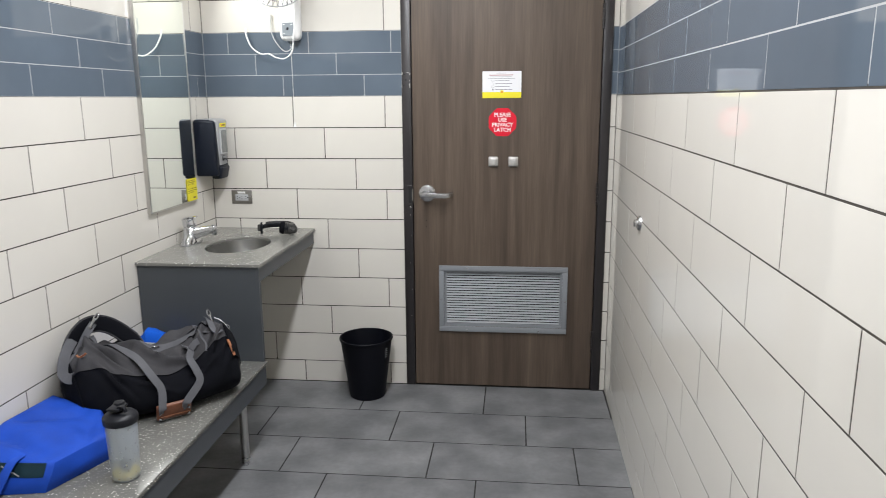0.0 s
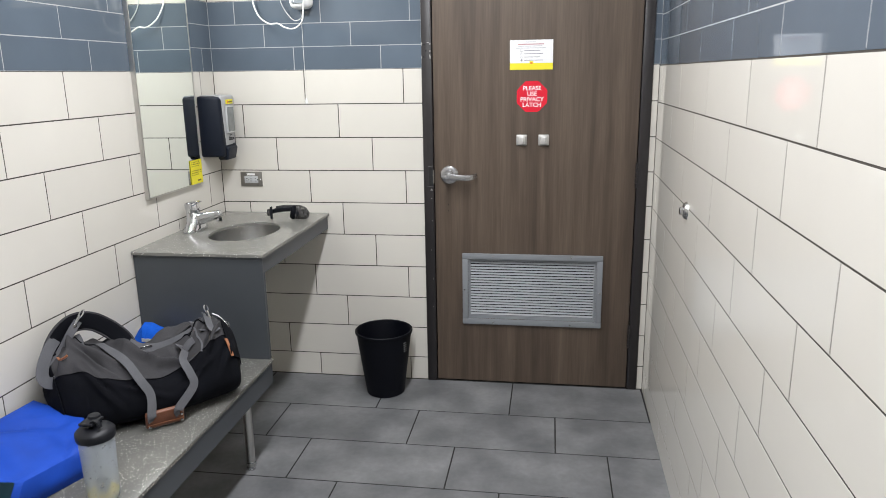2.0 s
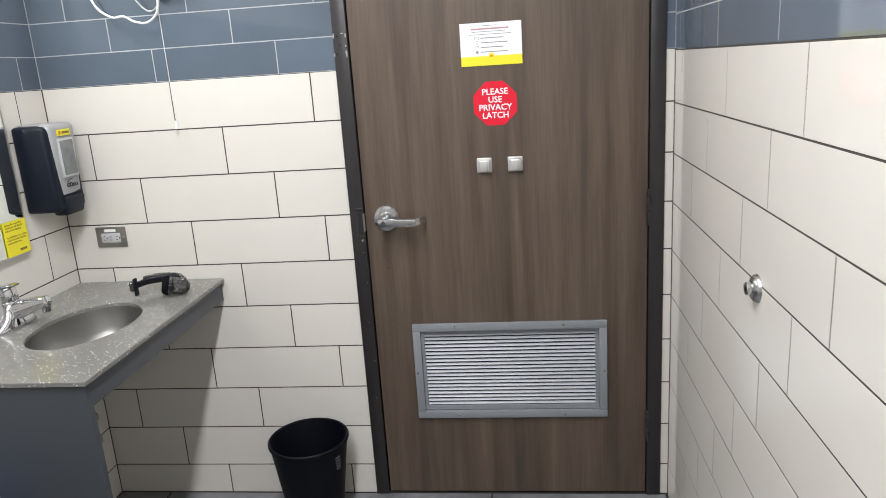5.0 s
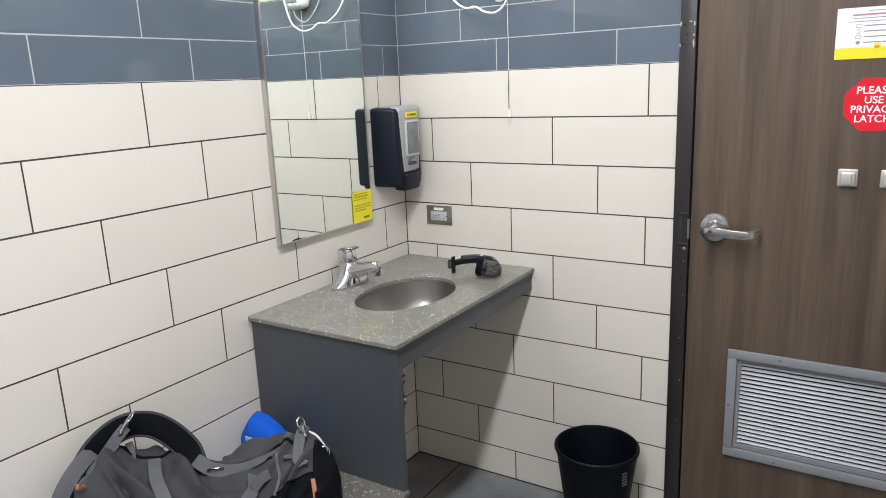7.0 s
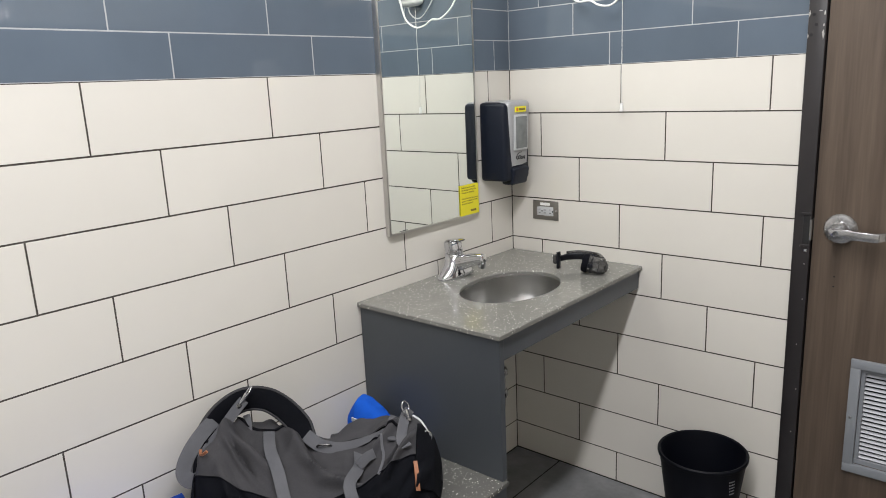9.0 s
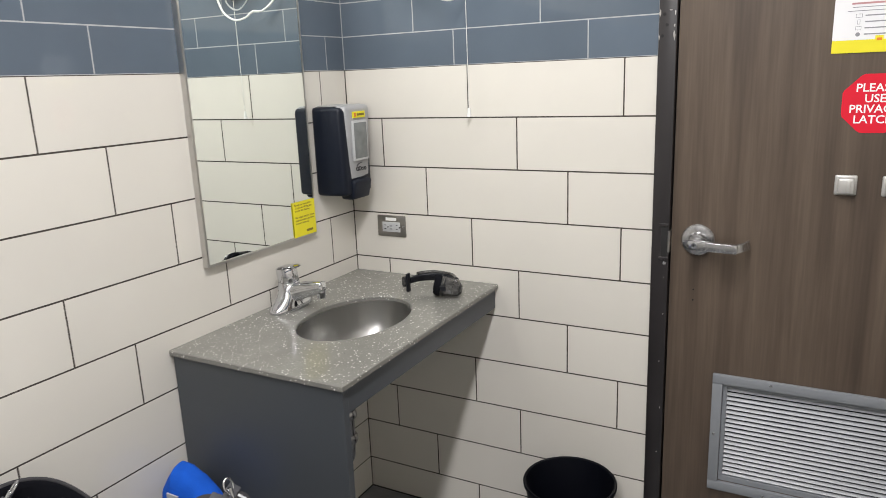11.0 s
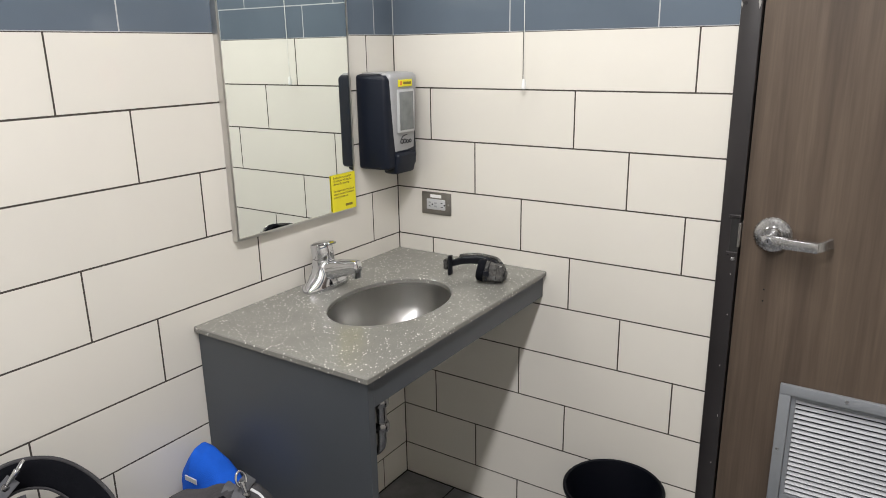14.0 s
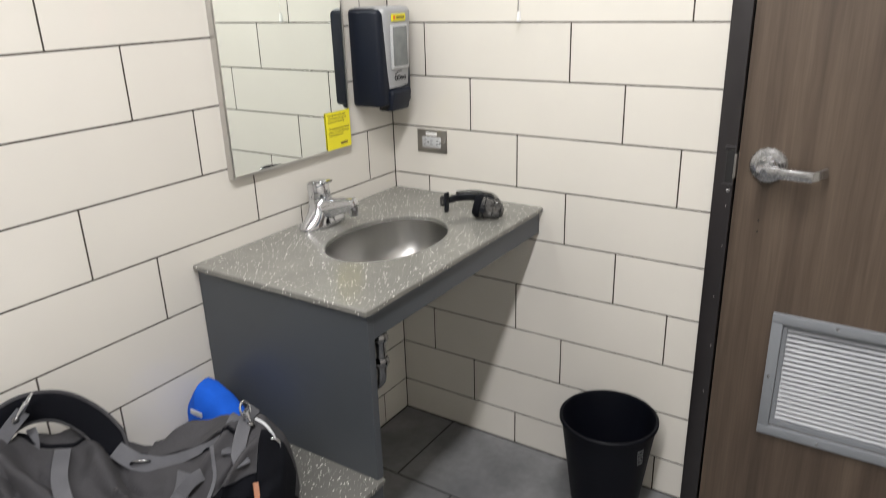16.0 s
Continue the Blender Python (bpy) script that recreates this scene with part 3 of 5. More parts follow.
trap = thing("sink_trap", "chrome drain trap under the basin", "pipe", (-1.285, 3.430, 0.55))
TX, TY = -1.285, 3.430
part("tailpiece", sweep(curve_points([(SXC, SYC, VZ - 0.166), (SXC - 0.004, SYC - 0.002, VZ - 0.20), (TX, TY, 0.60), (TX, TY, 0.55)], 6), ring_section(0.016, 14)), DULL_CHROME, trap, smooth=50)
part("slip_nut", lathe([(0, 0), (0.024, 0), (0.0255, 0.004), (0.0255, 0.016), (0.022, 0.022), (0, 0.022)], 12, (TX, TY, 0.530)), DULL_CHROME, trap, smooth=30)
part("slip_nut", lathe([(0, 0), (0.0235, 0), (0.0250, 0.004), (0.0250, 0.018), (0.0215, 0.024), (0, 0.024)], 12, (TX, TY, 0.455)), DULL_CHROME, trap, smooth=30)
part("bend", sweep(curve_points([(TX, TY, 0.533), (TX, TY, 0.435), (TX - 0.012, TY, 0.397), (TX - 0.045, TY, 0.378), (TX - 0.078, TY, 0.397), (TX - 0.09, TY, 0.44), (TX - 0.10, TY, 0.495), (TX - 0.13, TY, 0.512), (XL + 0.004, TY, 0.515)], 6), ring_section(0.0175, 14)), DULL_CHROME, trap, smooth=50)
part("wall_flange", lathe([(0, 0), (0.036, 0), (0.034, 0.006), (0.022, 0.009), (0, 0.009)], 28, (XL, TY, 0.515), (1, 0, 0)), CHROME, trap, smooth=40)

# faucet
FXC, FYC = -1.468, 3.446
faucet = thing("faucet", "chrome single-lever centreset faucet on the vanity top", "faucet", (FXC, FYC, VZ))
own = bmesh.new()
rows_ = []
for z, kx, ky, dx in ((0.0, 1.0, 1.0, 0), (0.006, 1.0, 1.0, 0), (0.014, 0.96, 0.95, 0), (0.024, 0.88, 0.80, 0), (0.034, 0.86, 0.64, 0), (0.044, 0.86, 0.50, -0.001), (0.058, 0.85, 0.41, -0.002), (0.078, 0.84, 0.365, -0.003)):
    rr = []
    for i in range(40):
        a = 2 * math.pi * i / 40
        rr.append(own.verts.new((FXC + dx + 0.034 * kx * math.copysign(abs(math.cos(a)) ** 0.85, math.cos(a)), FYC + 0.080 * ky * math.copysign(abs(math.sin(a)) ** 0.85, math.sin(a)), VZ + z)))
    rows_.append(rr)
for a, b in zip(rows_, rows_[1:]):
    for i in range(40):
        own.faces.new((a[i], a[(i + 1) % 40], b[(i + 1) % 40], b[i]))
own.faces.new(rows_[0][::-1])
own.faces.new(rows_[-1])
part("body", own, CHROME, faucet, smooth=50)
spout_pts = curve_points([(FXC - 0.010, FYC, VZ + 0.044), (FXC + 0.024, FYC, VZ + 0.050), (FXC + 0.060, FYC, VZ + 0.060), (FXC + 0.096, FYC, VZ + 0.069), (FXC + 0.122, FYC, VZ + 0.073)], 6)
part("spout", sweep(spout_pts, pad_section(0.060, 0.064, 20), (0, 1, 0), grow=lambda t: (1.0 - 0.50 * t ** 0.7) * (1 if t < 0.97 else 0.72)), CHROME, faucet, smooth=50)
part("aerator", lathe([(0, 0), (0.0115, 0), (0.012, 0.002), (0.012, 0.024), (0, 0.024)], 20, (FXC + 0.111, FYC, VZ + 0.042)), CHROME, faucet, smooth=40)
own = lathe([(0.0, 0.0785), (0.0285, 0.0785), (0.0295, 0.081), (0.0295, 0.112), (0.0280, 0.118), (0.018, 0.122), (0, 0.123)], 36, (FXC - 0.003, FYC, VZ))
for v in own.verts:
    k = max(0.0, (v.co.z - VZ - 0.088) / 0.033)
    v.co.x -= 0.007 * k
    v.co.z += 0.10 * (FXC - v.co.x) * -k
cap = part("handle", own, CHROME, faucet, smooth=45)
part("lever", sweep(curve_points([(FXC - 0.020, FYC, VZ + 0.118), (FXC + 0.004, FYC, VZ + 0.122), (FXC + 0.020, FYC, VZ + 0.125), (FXC + 0.032, FYC, VZ + 0.124)], 5), pad_section(0.048, 0.009, 14), (0, 1, 0), grow=lambda t: 1.0 - 0.36 * t), CHROME, cap, smooth=50)

# mirror
MY0, MY1, MZ0, MZ1 = 3.200, 3.646, 1.004, 1.918
mirror = thing("wall_mirror", "rectangular mirror with a thin steel frame above the vanity", "mirror", (XL, 3.427, 1.004))
part("backing", box(XL, XL + 0.012, MY0 + 0.006, MY1 - 0.006, MZ0 + 0.006, MZ1 - 0.006), GREY_PLASTIC, mirror)
part("glass", box(XL + 0.0122, XL + 0.0162, MY0 + 0.007, MY1 - 0.007, MZ0 + 0.007, MZ1 - 0.007), MIRROR, mirror, "mirror glass")
for b in ((MY0, MY0 + 0.007, MZ0, MZ1), (MY1 - 0.005, MY1, MZ0, MZ1), (MY0 + 0.007, MY1 - 0.007, MZ0, MZ0 + 0.007), (MY0 + 0.007, MY1 - 0.007, MZ1 - 0.007, MZ1)):
    part("frame_rail", box(XL + 0.0002, XL + 0.0185, b[0], b[1], b[2], b[3], 0.0015), STEEL, mirror, smooth=40)
note = thing("yellow_notice", "yellow printed label stuck in the mirror's lower corner", "notice", (XL + 0.0187, 3.592, 1.06))
QY0, QY1, QZ0, QZ1 = 3.541, 3.642, 1.009, 1.113
part("label_sheet", box(XL + 0.0187, XL + 0.0193, QY0, QY1, QZ0, QZ1), YELLOW, note)
for body, z in (("Exiting the room after", 0.920), ("10 minutes will flag the", 0.835), ("shower for cleaning.", 0.750), ("For added security, please", 0.560), ("ensure the latch has been", 0.475), ("securely fastened.", 0.390)):
    m = Matrix(((0, 0, 1, XL + 0.0196), (1, 0, 0, QY0 + 0.008), (0, 1, 0, QZ0 + z * (QZ1 - QZ0)), (0, 0, 0, 1)))
    lettering("lettering", body, 0.0083, m, BROWN_INK, note, bold=0.0002, align="LEFT")
part("emblem", box(XL + 0.0193, XL + 0.0197, QY0 + 0.055, QY0 + 0.085, QZ0 + 0.010, QZ0 + 0.017), BROWN_INK, note)

# the mirror hangs very slightly out of true
for ob in mirror.children[:] + note.children[:]:
    if ob.name.startswith("backing"):
        continue
    for v in ob.data.vertices:
        if v.co.x > XL + 0.004:
            v.co.x -= 0.002 * (v.co.y - MY0)

# soap dispenser
PX, PY0, PY1, PZ0, PZ1 = -1.424, 3.680, 3.838, 1.112, 1.386
soap = thing("soap_dispenser", "charcoal and silver-grey wall soap dispenser in the corner", "soap dispenser", (XL, 3.762, 1.112))
own = box(XL + 0.0005, PX - 0.004, PY0, PY1 - 0.004, PZ0, PZ1 - 0.004, 0.012, 3)
for v in own.verts:
    if v.co.x > PX - 0.03 and v.co.y < PY0 + 0.03:
        v.co.y += 0.014 * (v.co.x - PX + 0.03) / 0.03
    if v.co.x > PX - 0.03 and v.co.z > PZ1 - 0.04:
        v.co.z -= 0.008 * (v.co.x - PX + 0.03) / 0.03
part("back_housing", own, NAVY_PLASTIC, soap, "charcoal plastic housing", 40)
own = box(PX - 0.046, PX, PY0 + 0.022, PY1, PZ0 + 0.036, PZ1 - 0.002, 0.016, 4)
for v in own.verts:
    front = v.co.x > PX - 0.02
    v.co.x += 0.006 * (1 - ((v.co.y - 3.768) / 0.075) ** 2) * front
    if v.co.z < PZ0 + 0.14 and front:
        v.co.x -= 0.008 * (PZ0 + 0.14 - v.co.z) / 0.10
    if v.co.z < PZ0 + 0.08:
        v.co.y += 0.010 * (3.768 - v.co.y) / 0.07
part("front_cover", own, GREY_PLASTIC, soap, "silver-grey front cover", 40)
part("top_cap", box(XL + 0.004, PX - 0.030, PY0 + 0.030, PY1 - 0.002, PZ1 - 0.0055, PZ1 - 0.0008, 0.002, 2), GREY_PLASTIC, soap, "silver-grey top edge", 40)
rim = part("window_rim", box(PX - 0.002, PX + 0.0068, 3.732, 3.810, PZ0 + 0.104, PZ0 + 0.226, 0.003, 2), PALE_PLASTIC, soap, "pale window rim", 40)
part("window", box(PX + 0.001, PX + 0.0078, 3.737, 3.805, PZ0 + 0.110, PZ0 + 0.220, 0.003, 2), WINDOW_PLASTIC, rim, "smoked window", 40)
part("label", box(PX + 0.001, PX + 0.0072, 3.738, 3.800, PZ0 + 0.234, PZ0 + 0.253, 0.0005), YELLOW, soap, "yellow label")
part("label_mark", box(PX + 0.0072, PX + 0.0077, 3.742, 3.752, PZ0 + 0.238, PZ0 + 0.249), ORANGE_INK, soap)
part("label_mark", box(PX + 0.0072, PX + 0.0077, 3.757, 3.794, PZ0 + 0.240, PZ0 + 0.247), BROWN_INK, soap)
for i in range(4):
    a = 3.748 + i * 0.0135
    r = 0.0072 if i in (0, 1) else 0.0058
    part("logo_mark", lathe([(r - 0.0026, 0), (r, 0), (r, 0.0012), (r - 0.0026, 0.0012), (r - 0.0026, 0)], 16, (PX + 0.0030, a, PZ0 + 0.078 + (0.001 if i < 2 else -0.001)), (1, 0, 0)), BLACK_PLASTIC, soap)
part("logo_swash", sweep(curve_points([(PX + 0.0040, 3.744, PZ0 + 0.088), (PX + 0.0048, 3.756, PZ0 + 0.095), (PX + 0.0050, 3.772, PZ0 + 0.097)], 5), ring_section(0.0012, 6)), BLACK_PLASTIC, soap)
own = box(PX - 0.050, PX + 0.010, 3.722, 3.816, PZ0 - 0.016, PZ0 + 0.046, 0.010, 3)
for v in own.verts:
    if v.co.z < PZ0 and v.co.x > PX - 0.02:
        v.co.x -= 0.010
part("push_bar", own, NAVY_PLASTIC, soap, "charcoal push bar", 40)

# socket
outlet = thing("wall_socket", "stainless plate with a grey double socket on the tiles", "socket", (-1.384, YB, 0.988))
OX0, OX1, OZ0, OZ1 = -1.438, -1.331, 0.954, 1.024
part("plate", box(OX0, OX1, YB - 0.005, YB - 0.0003, OZ0, OZ1, 0.002, 2), PLATE, outlet, smooth=40)
part("receptacle", box(-1.418, -1.350, YB - 0.0085, YB - 0.0045, 0.970, 1.003, 0.002, 2), PALE_PLASTIC, outlet, smooth=40)
part("label", box(-1.405, -1.365, YB - 0.006, YB - 0.0048, 1.007, 1.017), WHITE_PLASTIC, outlet, "white printed strip")
for cx in (-1.406, -1.362):
    for dz in (-0.006, 0.006):
        part("slot", box(cx - 0.0035, cx + 0.0035, YB - 0.009, YB - 0.0083, 0.9865 + dz - 0.0009, 0.9865 + dz + 0.0009), HOLE_SHADE, outlet)
    part("ground_hole", rod((cx + 0.010, YB - 0.0083, 0.9865), (cx + 0.010, YB - 0.009, 0.9865), 0.0024, seg=10), HOLE_SHADE, outlet)
for z in (0.981, 0.991):
    part("test_button", box(-1.389, -1.379, YB - 0.0095, YB - 0.0083, z - 0.003, z + 0.003, 0.0006), GREY_PLASTIC, outlet)
part("screw", lathe([(0, 0.001), (0.003, 0.0008), (0.0036, 0)], 12, (-1.339, YB - 0.005, 0.989), (0, -1, 0)), SATIN, outlet)

# wall fan
fan = thing("wall_fan", "white wall-mounted fan with a wire cage and pull cord", "fan", (-1.074, YB, 1.85))
part("base_box", box(-1.124, -1.024, 3.800, YB - 0.001, 1.748, 1.990, 0.027, 5), WHITE_PLASTIC, fan, smooth=45)
part("control_panel", box(-1.106, -1.050, 3.7965, 3.801, 1.770, 1.830, 0.0015, 2), PANEL_GREY, fan, "pale grey control panel")
part("receiver", lathe([(0, 0.003), (0.005, 0.0025), (0.007, 0)], 14, (-1.079, 3.797, 1.802), (0, -1, 0)), BLACK_PLASTIC, fan)
for px, pz in ((-1.096, 1.821), (-1.060, 1.821), (-1.096, 1.780)):
    part("indicator", box(px - 0.003, px + 0.003, 3.796, 3.7972, pz - 0.002, pz + 0.002), WHITE_PLASTIC, fan)
FC, FD = Vector((-1.078, 3.64, 2.048)), Vector((0.05, -0.95, -0.32)).normalized()
part("arm", sweep(curve_points([(-1.08, 3.82, 1.985), (-1.08, 3.80, 2.03), (-1.082, 3.76, 2.06), FC - FD * 0.05], 6), ring_section(0.020, 12)), WHITE_PLASTIC, fan, smooth=50)
part("motor", lathe([(0, -0.09), (0.035, -0.085), (0.05, -0.06), (0.052, -0.02), (0.045, 0.0), (0, 0.0)], 28, FC, FD), WHITE_PLASTIC, fan, smooth=45)
cage = part("cage", lathe([(0.163, -0.003), (0.167, 0.0), (0.163, 0.003), (0.160, 0.0), (0.163, -0.003)], 48, FC + FD * 0.02, FD), PALE_PLASTIC, fan, "grey wire cage", 60)
mf = Matrix.Translation(FC + FD * 0.02) @ FD.to_track_quat("Z", "Y").to_matrix().to_4x4()
for sgn, depth in ((1, 0.045), (-1, 0.055)):
    own = bmesh.new()
    for i in range(44):
        a = 2 * math.pi * i / 44
        pts = [mf @ Vector((r * math.cos(a + 0.25 * (1 - r / 0.163)), r * math.sin(a + 0.25 * (1 - r / 0.163)), sgn * depth * (1 - (r / 0.163) ** 3))) for r in (0.035, 0.08, 0.12, 0.15, 0.163)]
        sweep(pts, ring_section(0.0015, 5), bm=own)
    part("wires", own, FAN_WIRE, cage)
own = bmesh.new()
for i in range(3):
    a0 = 2 * math.pi * i / 3
    grid = []
    for r in (0.03, 0.07, 0.11, 0.14):
        grid.append([own.verts.new(mf @ Vector((r * math.cos(a0 + d * 0.9), r * math.sin(a0 + d * 0.9), 0.012 * d + 0.004))) for d in (-0.6, -0.3, 0, 0.3, 0.6)])
    for a, b in zip(grid, grid[1:]):
        for k in range(4):
            own.faces.new((a[k], a[k + 1], b[k + 1], b[k]))
bmesh.ops.solidify(own, geom=own.faces[:], thickness=0.002)
part("blades", own, PALE_PLASTIC, fan, smooth=60)
part("hub", lathe([(0, 0.06), (0.030, 0.058), (0.036, 0.05), (0.036, 0.044), (0, 0.044)], 24, FC + FD * 0.02, FD), WHITE_PLASTIC, fan, smooth=40)
part("power_cable", sweep(curve_points([(-1.306, 3.855, 1.812), (-1.300, 3.845, 1.775), (-1.272, 3.832, 1.722), (-1.225, 3.826, 1.690), (-1.185, 3.824, 1.690), (-1.150, 3.822, 1.672), (-1.105, 3.818, 1.668), (-1.065, 3.808, 1.700), (-1.050, 3.795, 1.775), (-1.038, 3.790, 1.85), (-1.045, 3.80, 1.93)], 8), ring_section(0.0035, 8)), WHITE_PLASTIC, fan, "white power cable", 60)
part("lead", sweep(curve_points([(-1.180, 3.862, 1.872), (-1.182, 3.858, 1.815), (-1.165, 3.850, 1.760), (-1.125, 3.842, 1.710), (-1.095, 3.836, 1.702), (-1.070, 3.830, 1.722), (-1.063, 3.826, 1.750)], 7), ring_section(0.0026, 6)), PALE_PLASTIC, fan, "thin grey lead", 60)
part("pull_cord", rod((-1.082, 3.846, 1.752), (-1.0815, 3.849, 1.365), 0.0011, seg=6), CORD, fan, "thin pull cord")
part("cord_bell", lathe([(0, 0.026), (0.0035, 0.026), (0.0045, 0.020), (0.0062, 0.004), (0.006, 0.0), (0, 0.0)], 16, (-1.0815, 3.849, 1.340)), WHITE_PLASTIC, fan, "white plastic cord end", 40)

# ---- bench ----
bench = thing("bench", "speckled grey solid-surface bench on steel legs along the wall", "bench", (-1.26, 2.53, 0))
BX, BY0, BY1 = -1.009, 2.014, 3.086
part("seat_top", box(XL + 0.001, BX, BY0, BY1, BENCH_Z - 0.014, BENCH_Z, 0.003, 2), COUNTER_DIMMED, bench, "speckled solid-surface seat", 40)
part("front_apron", box(BX - 0.024, BX - 0.006, BY0 + 0.006, BY1 - 0.004, BENCH_Z - 0.098, BENCH_Z - 0.0142, 0.001), GREY_LAM, bench, "dark grey apron")
part("end_apron", box(XL + 0.002, BX - 0.0242, BY0 + 0.006, BY0 + 0.024, BENCH_Z - 0.098, BENCH_Z - 0.0142, 0.001), GREY_LAM, bench, "dark grey apron")
part("end_apron", box(XL + 0.002, BX - 0.0242, BY1 - 0.022, BY1 - 0.004, BENCH_Z - 0.098, BENCH_Z - 0.0142, 0.001), GREY_LAM, bench, "dark grey apron")
part("underlay", box(XL + 0.002, BX - 0.0242, BY0 + 0.0242, BY1 - 0.0222, BENCH_Z - 0.030, BENCH_Z - 0.0142), GREY_LAM, bench)
for lx, ly in ((-1.085, 2.978), (-1.052, 2.040)):
    leg = part("leg", rod((lx, ly, 0.018), (lx, ly, BENCH_Z - 0.030), 0.0165, seg=24), STEEL, bench, "brushed steel leg", 40)
    part("foot", lathe([(0, 0), (0.0135, 0), (0.0145, 0.003), (0.0145, 0.018), (0, 0.018)], 20, (lx, ly, 0.0)), SATIN, leg, smooth=40)
    part("collar", rod((lx, ly, 0.030), (lx, ly, 0.036), 0.0175, seg=24), SATIN, leg, smooth=40)

# ---- waste bin ----
wb = thing("waste_bin", "black tapered plastic waste bin on the floor", "waste bin", (-0.729, 3.722, 0))
part("tub", lathe([(0, 0.004), (0.084, 0.004), (0.086, 0.0), (0.089, 0.003), (0.128, 0.296), (0.1325, 0.297), (0.134, 0.301), (0.134, 0.308), (0.1315, 0.311), (0.126, 0.309), (0.124, 0.300), (0.086, 0.010), (0, 0.008)], 56, (-0.729, 3.722, 0.0)), BIN_BLACK, wb, smooth=35)
own = bmesh.new()
for k in range(5):
    a = radians(-32 + k * 0.9)
    for d in (0,):
        z = 0.265 - k * 0.011
        r = 0.089 + (z - 0.003) * 0.1331 + 0.0006
        for s in range(4):
            b0, b1 = a + s * 0.045, a + s * 0.045 + 0.036
            q = [own.verts.new((-0.729 + r * math.cos(b), 3.722 + r * math.sin(b), zz)) for b, zz in ((b0, z), (b1, z), (b1, z + 0.004), (b0, z + 0.004))]
            own.faces.new(q)
bmesh.ops.solidify(own, geom=own.faces[:], thickness=0.0004)
part("printed_label", own, PALE_PLASTIC, wb, "faint printed label")

# ---- duffel bag ----
BAG_Z = BENCH_Z
BU, BV = Vector((0.735, 0.678, 0)), Vector((0.678, -0.735, 0))
BC = Vector((-1.278, 2.676, BAG_Z + 0.001))
CROWN = ((-1.0, 0.205), (-0.88, 0.250), (-0.70, 0.252), (-0.48, 0.216), (-0.25, 0.196), (0.07, 0.168), (0.34, 0.182), (0.58, 0.222), (0.78, 0.246), (0.92, 0.222), (1.0, 0.170))
# soft folds of the canvas: where along, where round, slant, length, width, height
FOLDS = ((-0.66, 92, 62, 0.30, 0.040, 0.016), (-0.56, 66, -48, 0.34, 0.036, 0.014), (-0.05, 84, -30, 0.42, 0.034, 0.013), (0.12, 66, -28, 0.30, 0.030, 0.010), (0.60, 92, 30, 0.30, 0.034, 0.014), (0.62, 56, 66, 0.30, 0.034, 0.012),
         (-0.52, 78, -30, 0.42, 0.060, 0.020), (-0.20, 96, -42, 0.50, 0.055, 0.022), (0.02, 72, -36, 0.46, 0.050, 0.017), (0.20, 58, -20, 0.40, 0.045, 0.014),
         (0.48, 80, 40, 0.36, 0.045, 0.016), (0.70, 66, 55, 0.30, 0.050, 0.016), (-0.80, 60, 70, 0.30, 0.060, 0.016), (-0.55, 28, -60, 0.42, 0.055, 0.013),
         (-0.15, 22, -25, 0.46, 0.050, 0.010), (0.45, 26, 28, 0.40, 0.050, 0.011), (0.80, 30, 60, 0.32, 0.050, 0.011), (-0.36, 120, 10, 0.40, 0.060, 0.014), (0.32, 112, 18, 0.36, 0.050, 0.018))


def crown_at(s):
    for (a, p), (b, q) in zip(CROWN, CROWN[1:]):
        if s <= b:
            k = min(max((s - a) / (b - a), 0), 1)
            k = k * k * (3 - 2 * k)
            return p + (q - p) * k
    return CROWN[-1][1]


def folds_at(s, a):
    h = 0.0
    for fs, fa, slant, length, width, high in FOLDS:
        du, dv = s * 0.30 - fs * 0.30, (a - radians(fa)) * 0.17
        c, d = math.cos(radians(slant)), math.sin(radians(slant))
        along, across = du * c + dv * d, -du * d + dv * c
        fade = math.exp(-(along / (length * 0.17)) ** 2)
        k = across / (width * 0.26)
        h += 1.5 * high * fade * (math.exp(-k * k) - 0.75 * math.exp(-((k - 1.25) / 0.55) ** 2))
    return h


def bag_point(s, a, swell=0.0):
    """Surface of the bag: s runs along it (-1 to 1), a round it (0 front, 90 top, 180 back)."""
    end = max(1 - abs(s) ** 6, 0.0) ** 0.36
    wide = (0.176 + 0.018 * math.cos(1.6 * s)) * (0.28 + 0.72 * end)
    high = crown_at(s) * (0.55 + 0.45 * end)
    c, d = math.cos(a), math.sin(a)
    v = wide * math.copysign(abs(c) ** 0.72, c)
    if d >= 0:
        z = high * (0.40 + 0.60 * d ** 0.95)
        v *= 1 - (0.30 * s ** 4 + 0.10) * d
    else:
        z = high * 0.40 * (1 - abs(d) ** 0.6)
        v *= 1 - 0.10 * abs(d)
    p = BC + BU * (0.300 * s * (0.95 + 0.05 * d)) + BV * v + Vector((0, 0, z))
    k = noise.noise(p * 7) * 0.012 + (0.35 - abs(noise.noise(p * 13 + Vector((3, 1, 7))))) * 0.010 * max(0.2, d) + noise.noise(p * 38) * 0.0022
    k += folds_at(s, a) * min(1, 0.25 + end)
    k *= 1.0 if d > -0.2 else 0.2
    k += swell
    return p + (BV * c * 0.8 + Vector((0, 0, max(d, 0))) + BU * 0.3 * s) * k


def seam_angle(s):
    """Where the grey top meets the black lower body."""
    return 50 - 10 * math.exp(-((s + 0.15) / 0.5) ** 2) + 6 * s


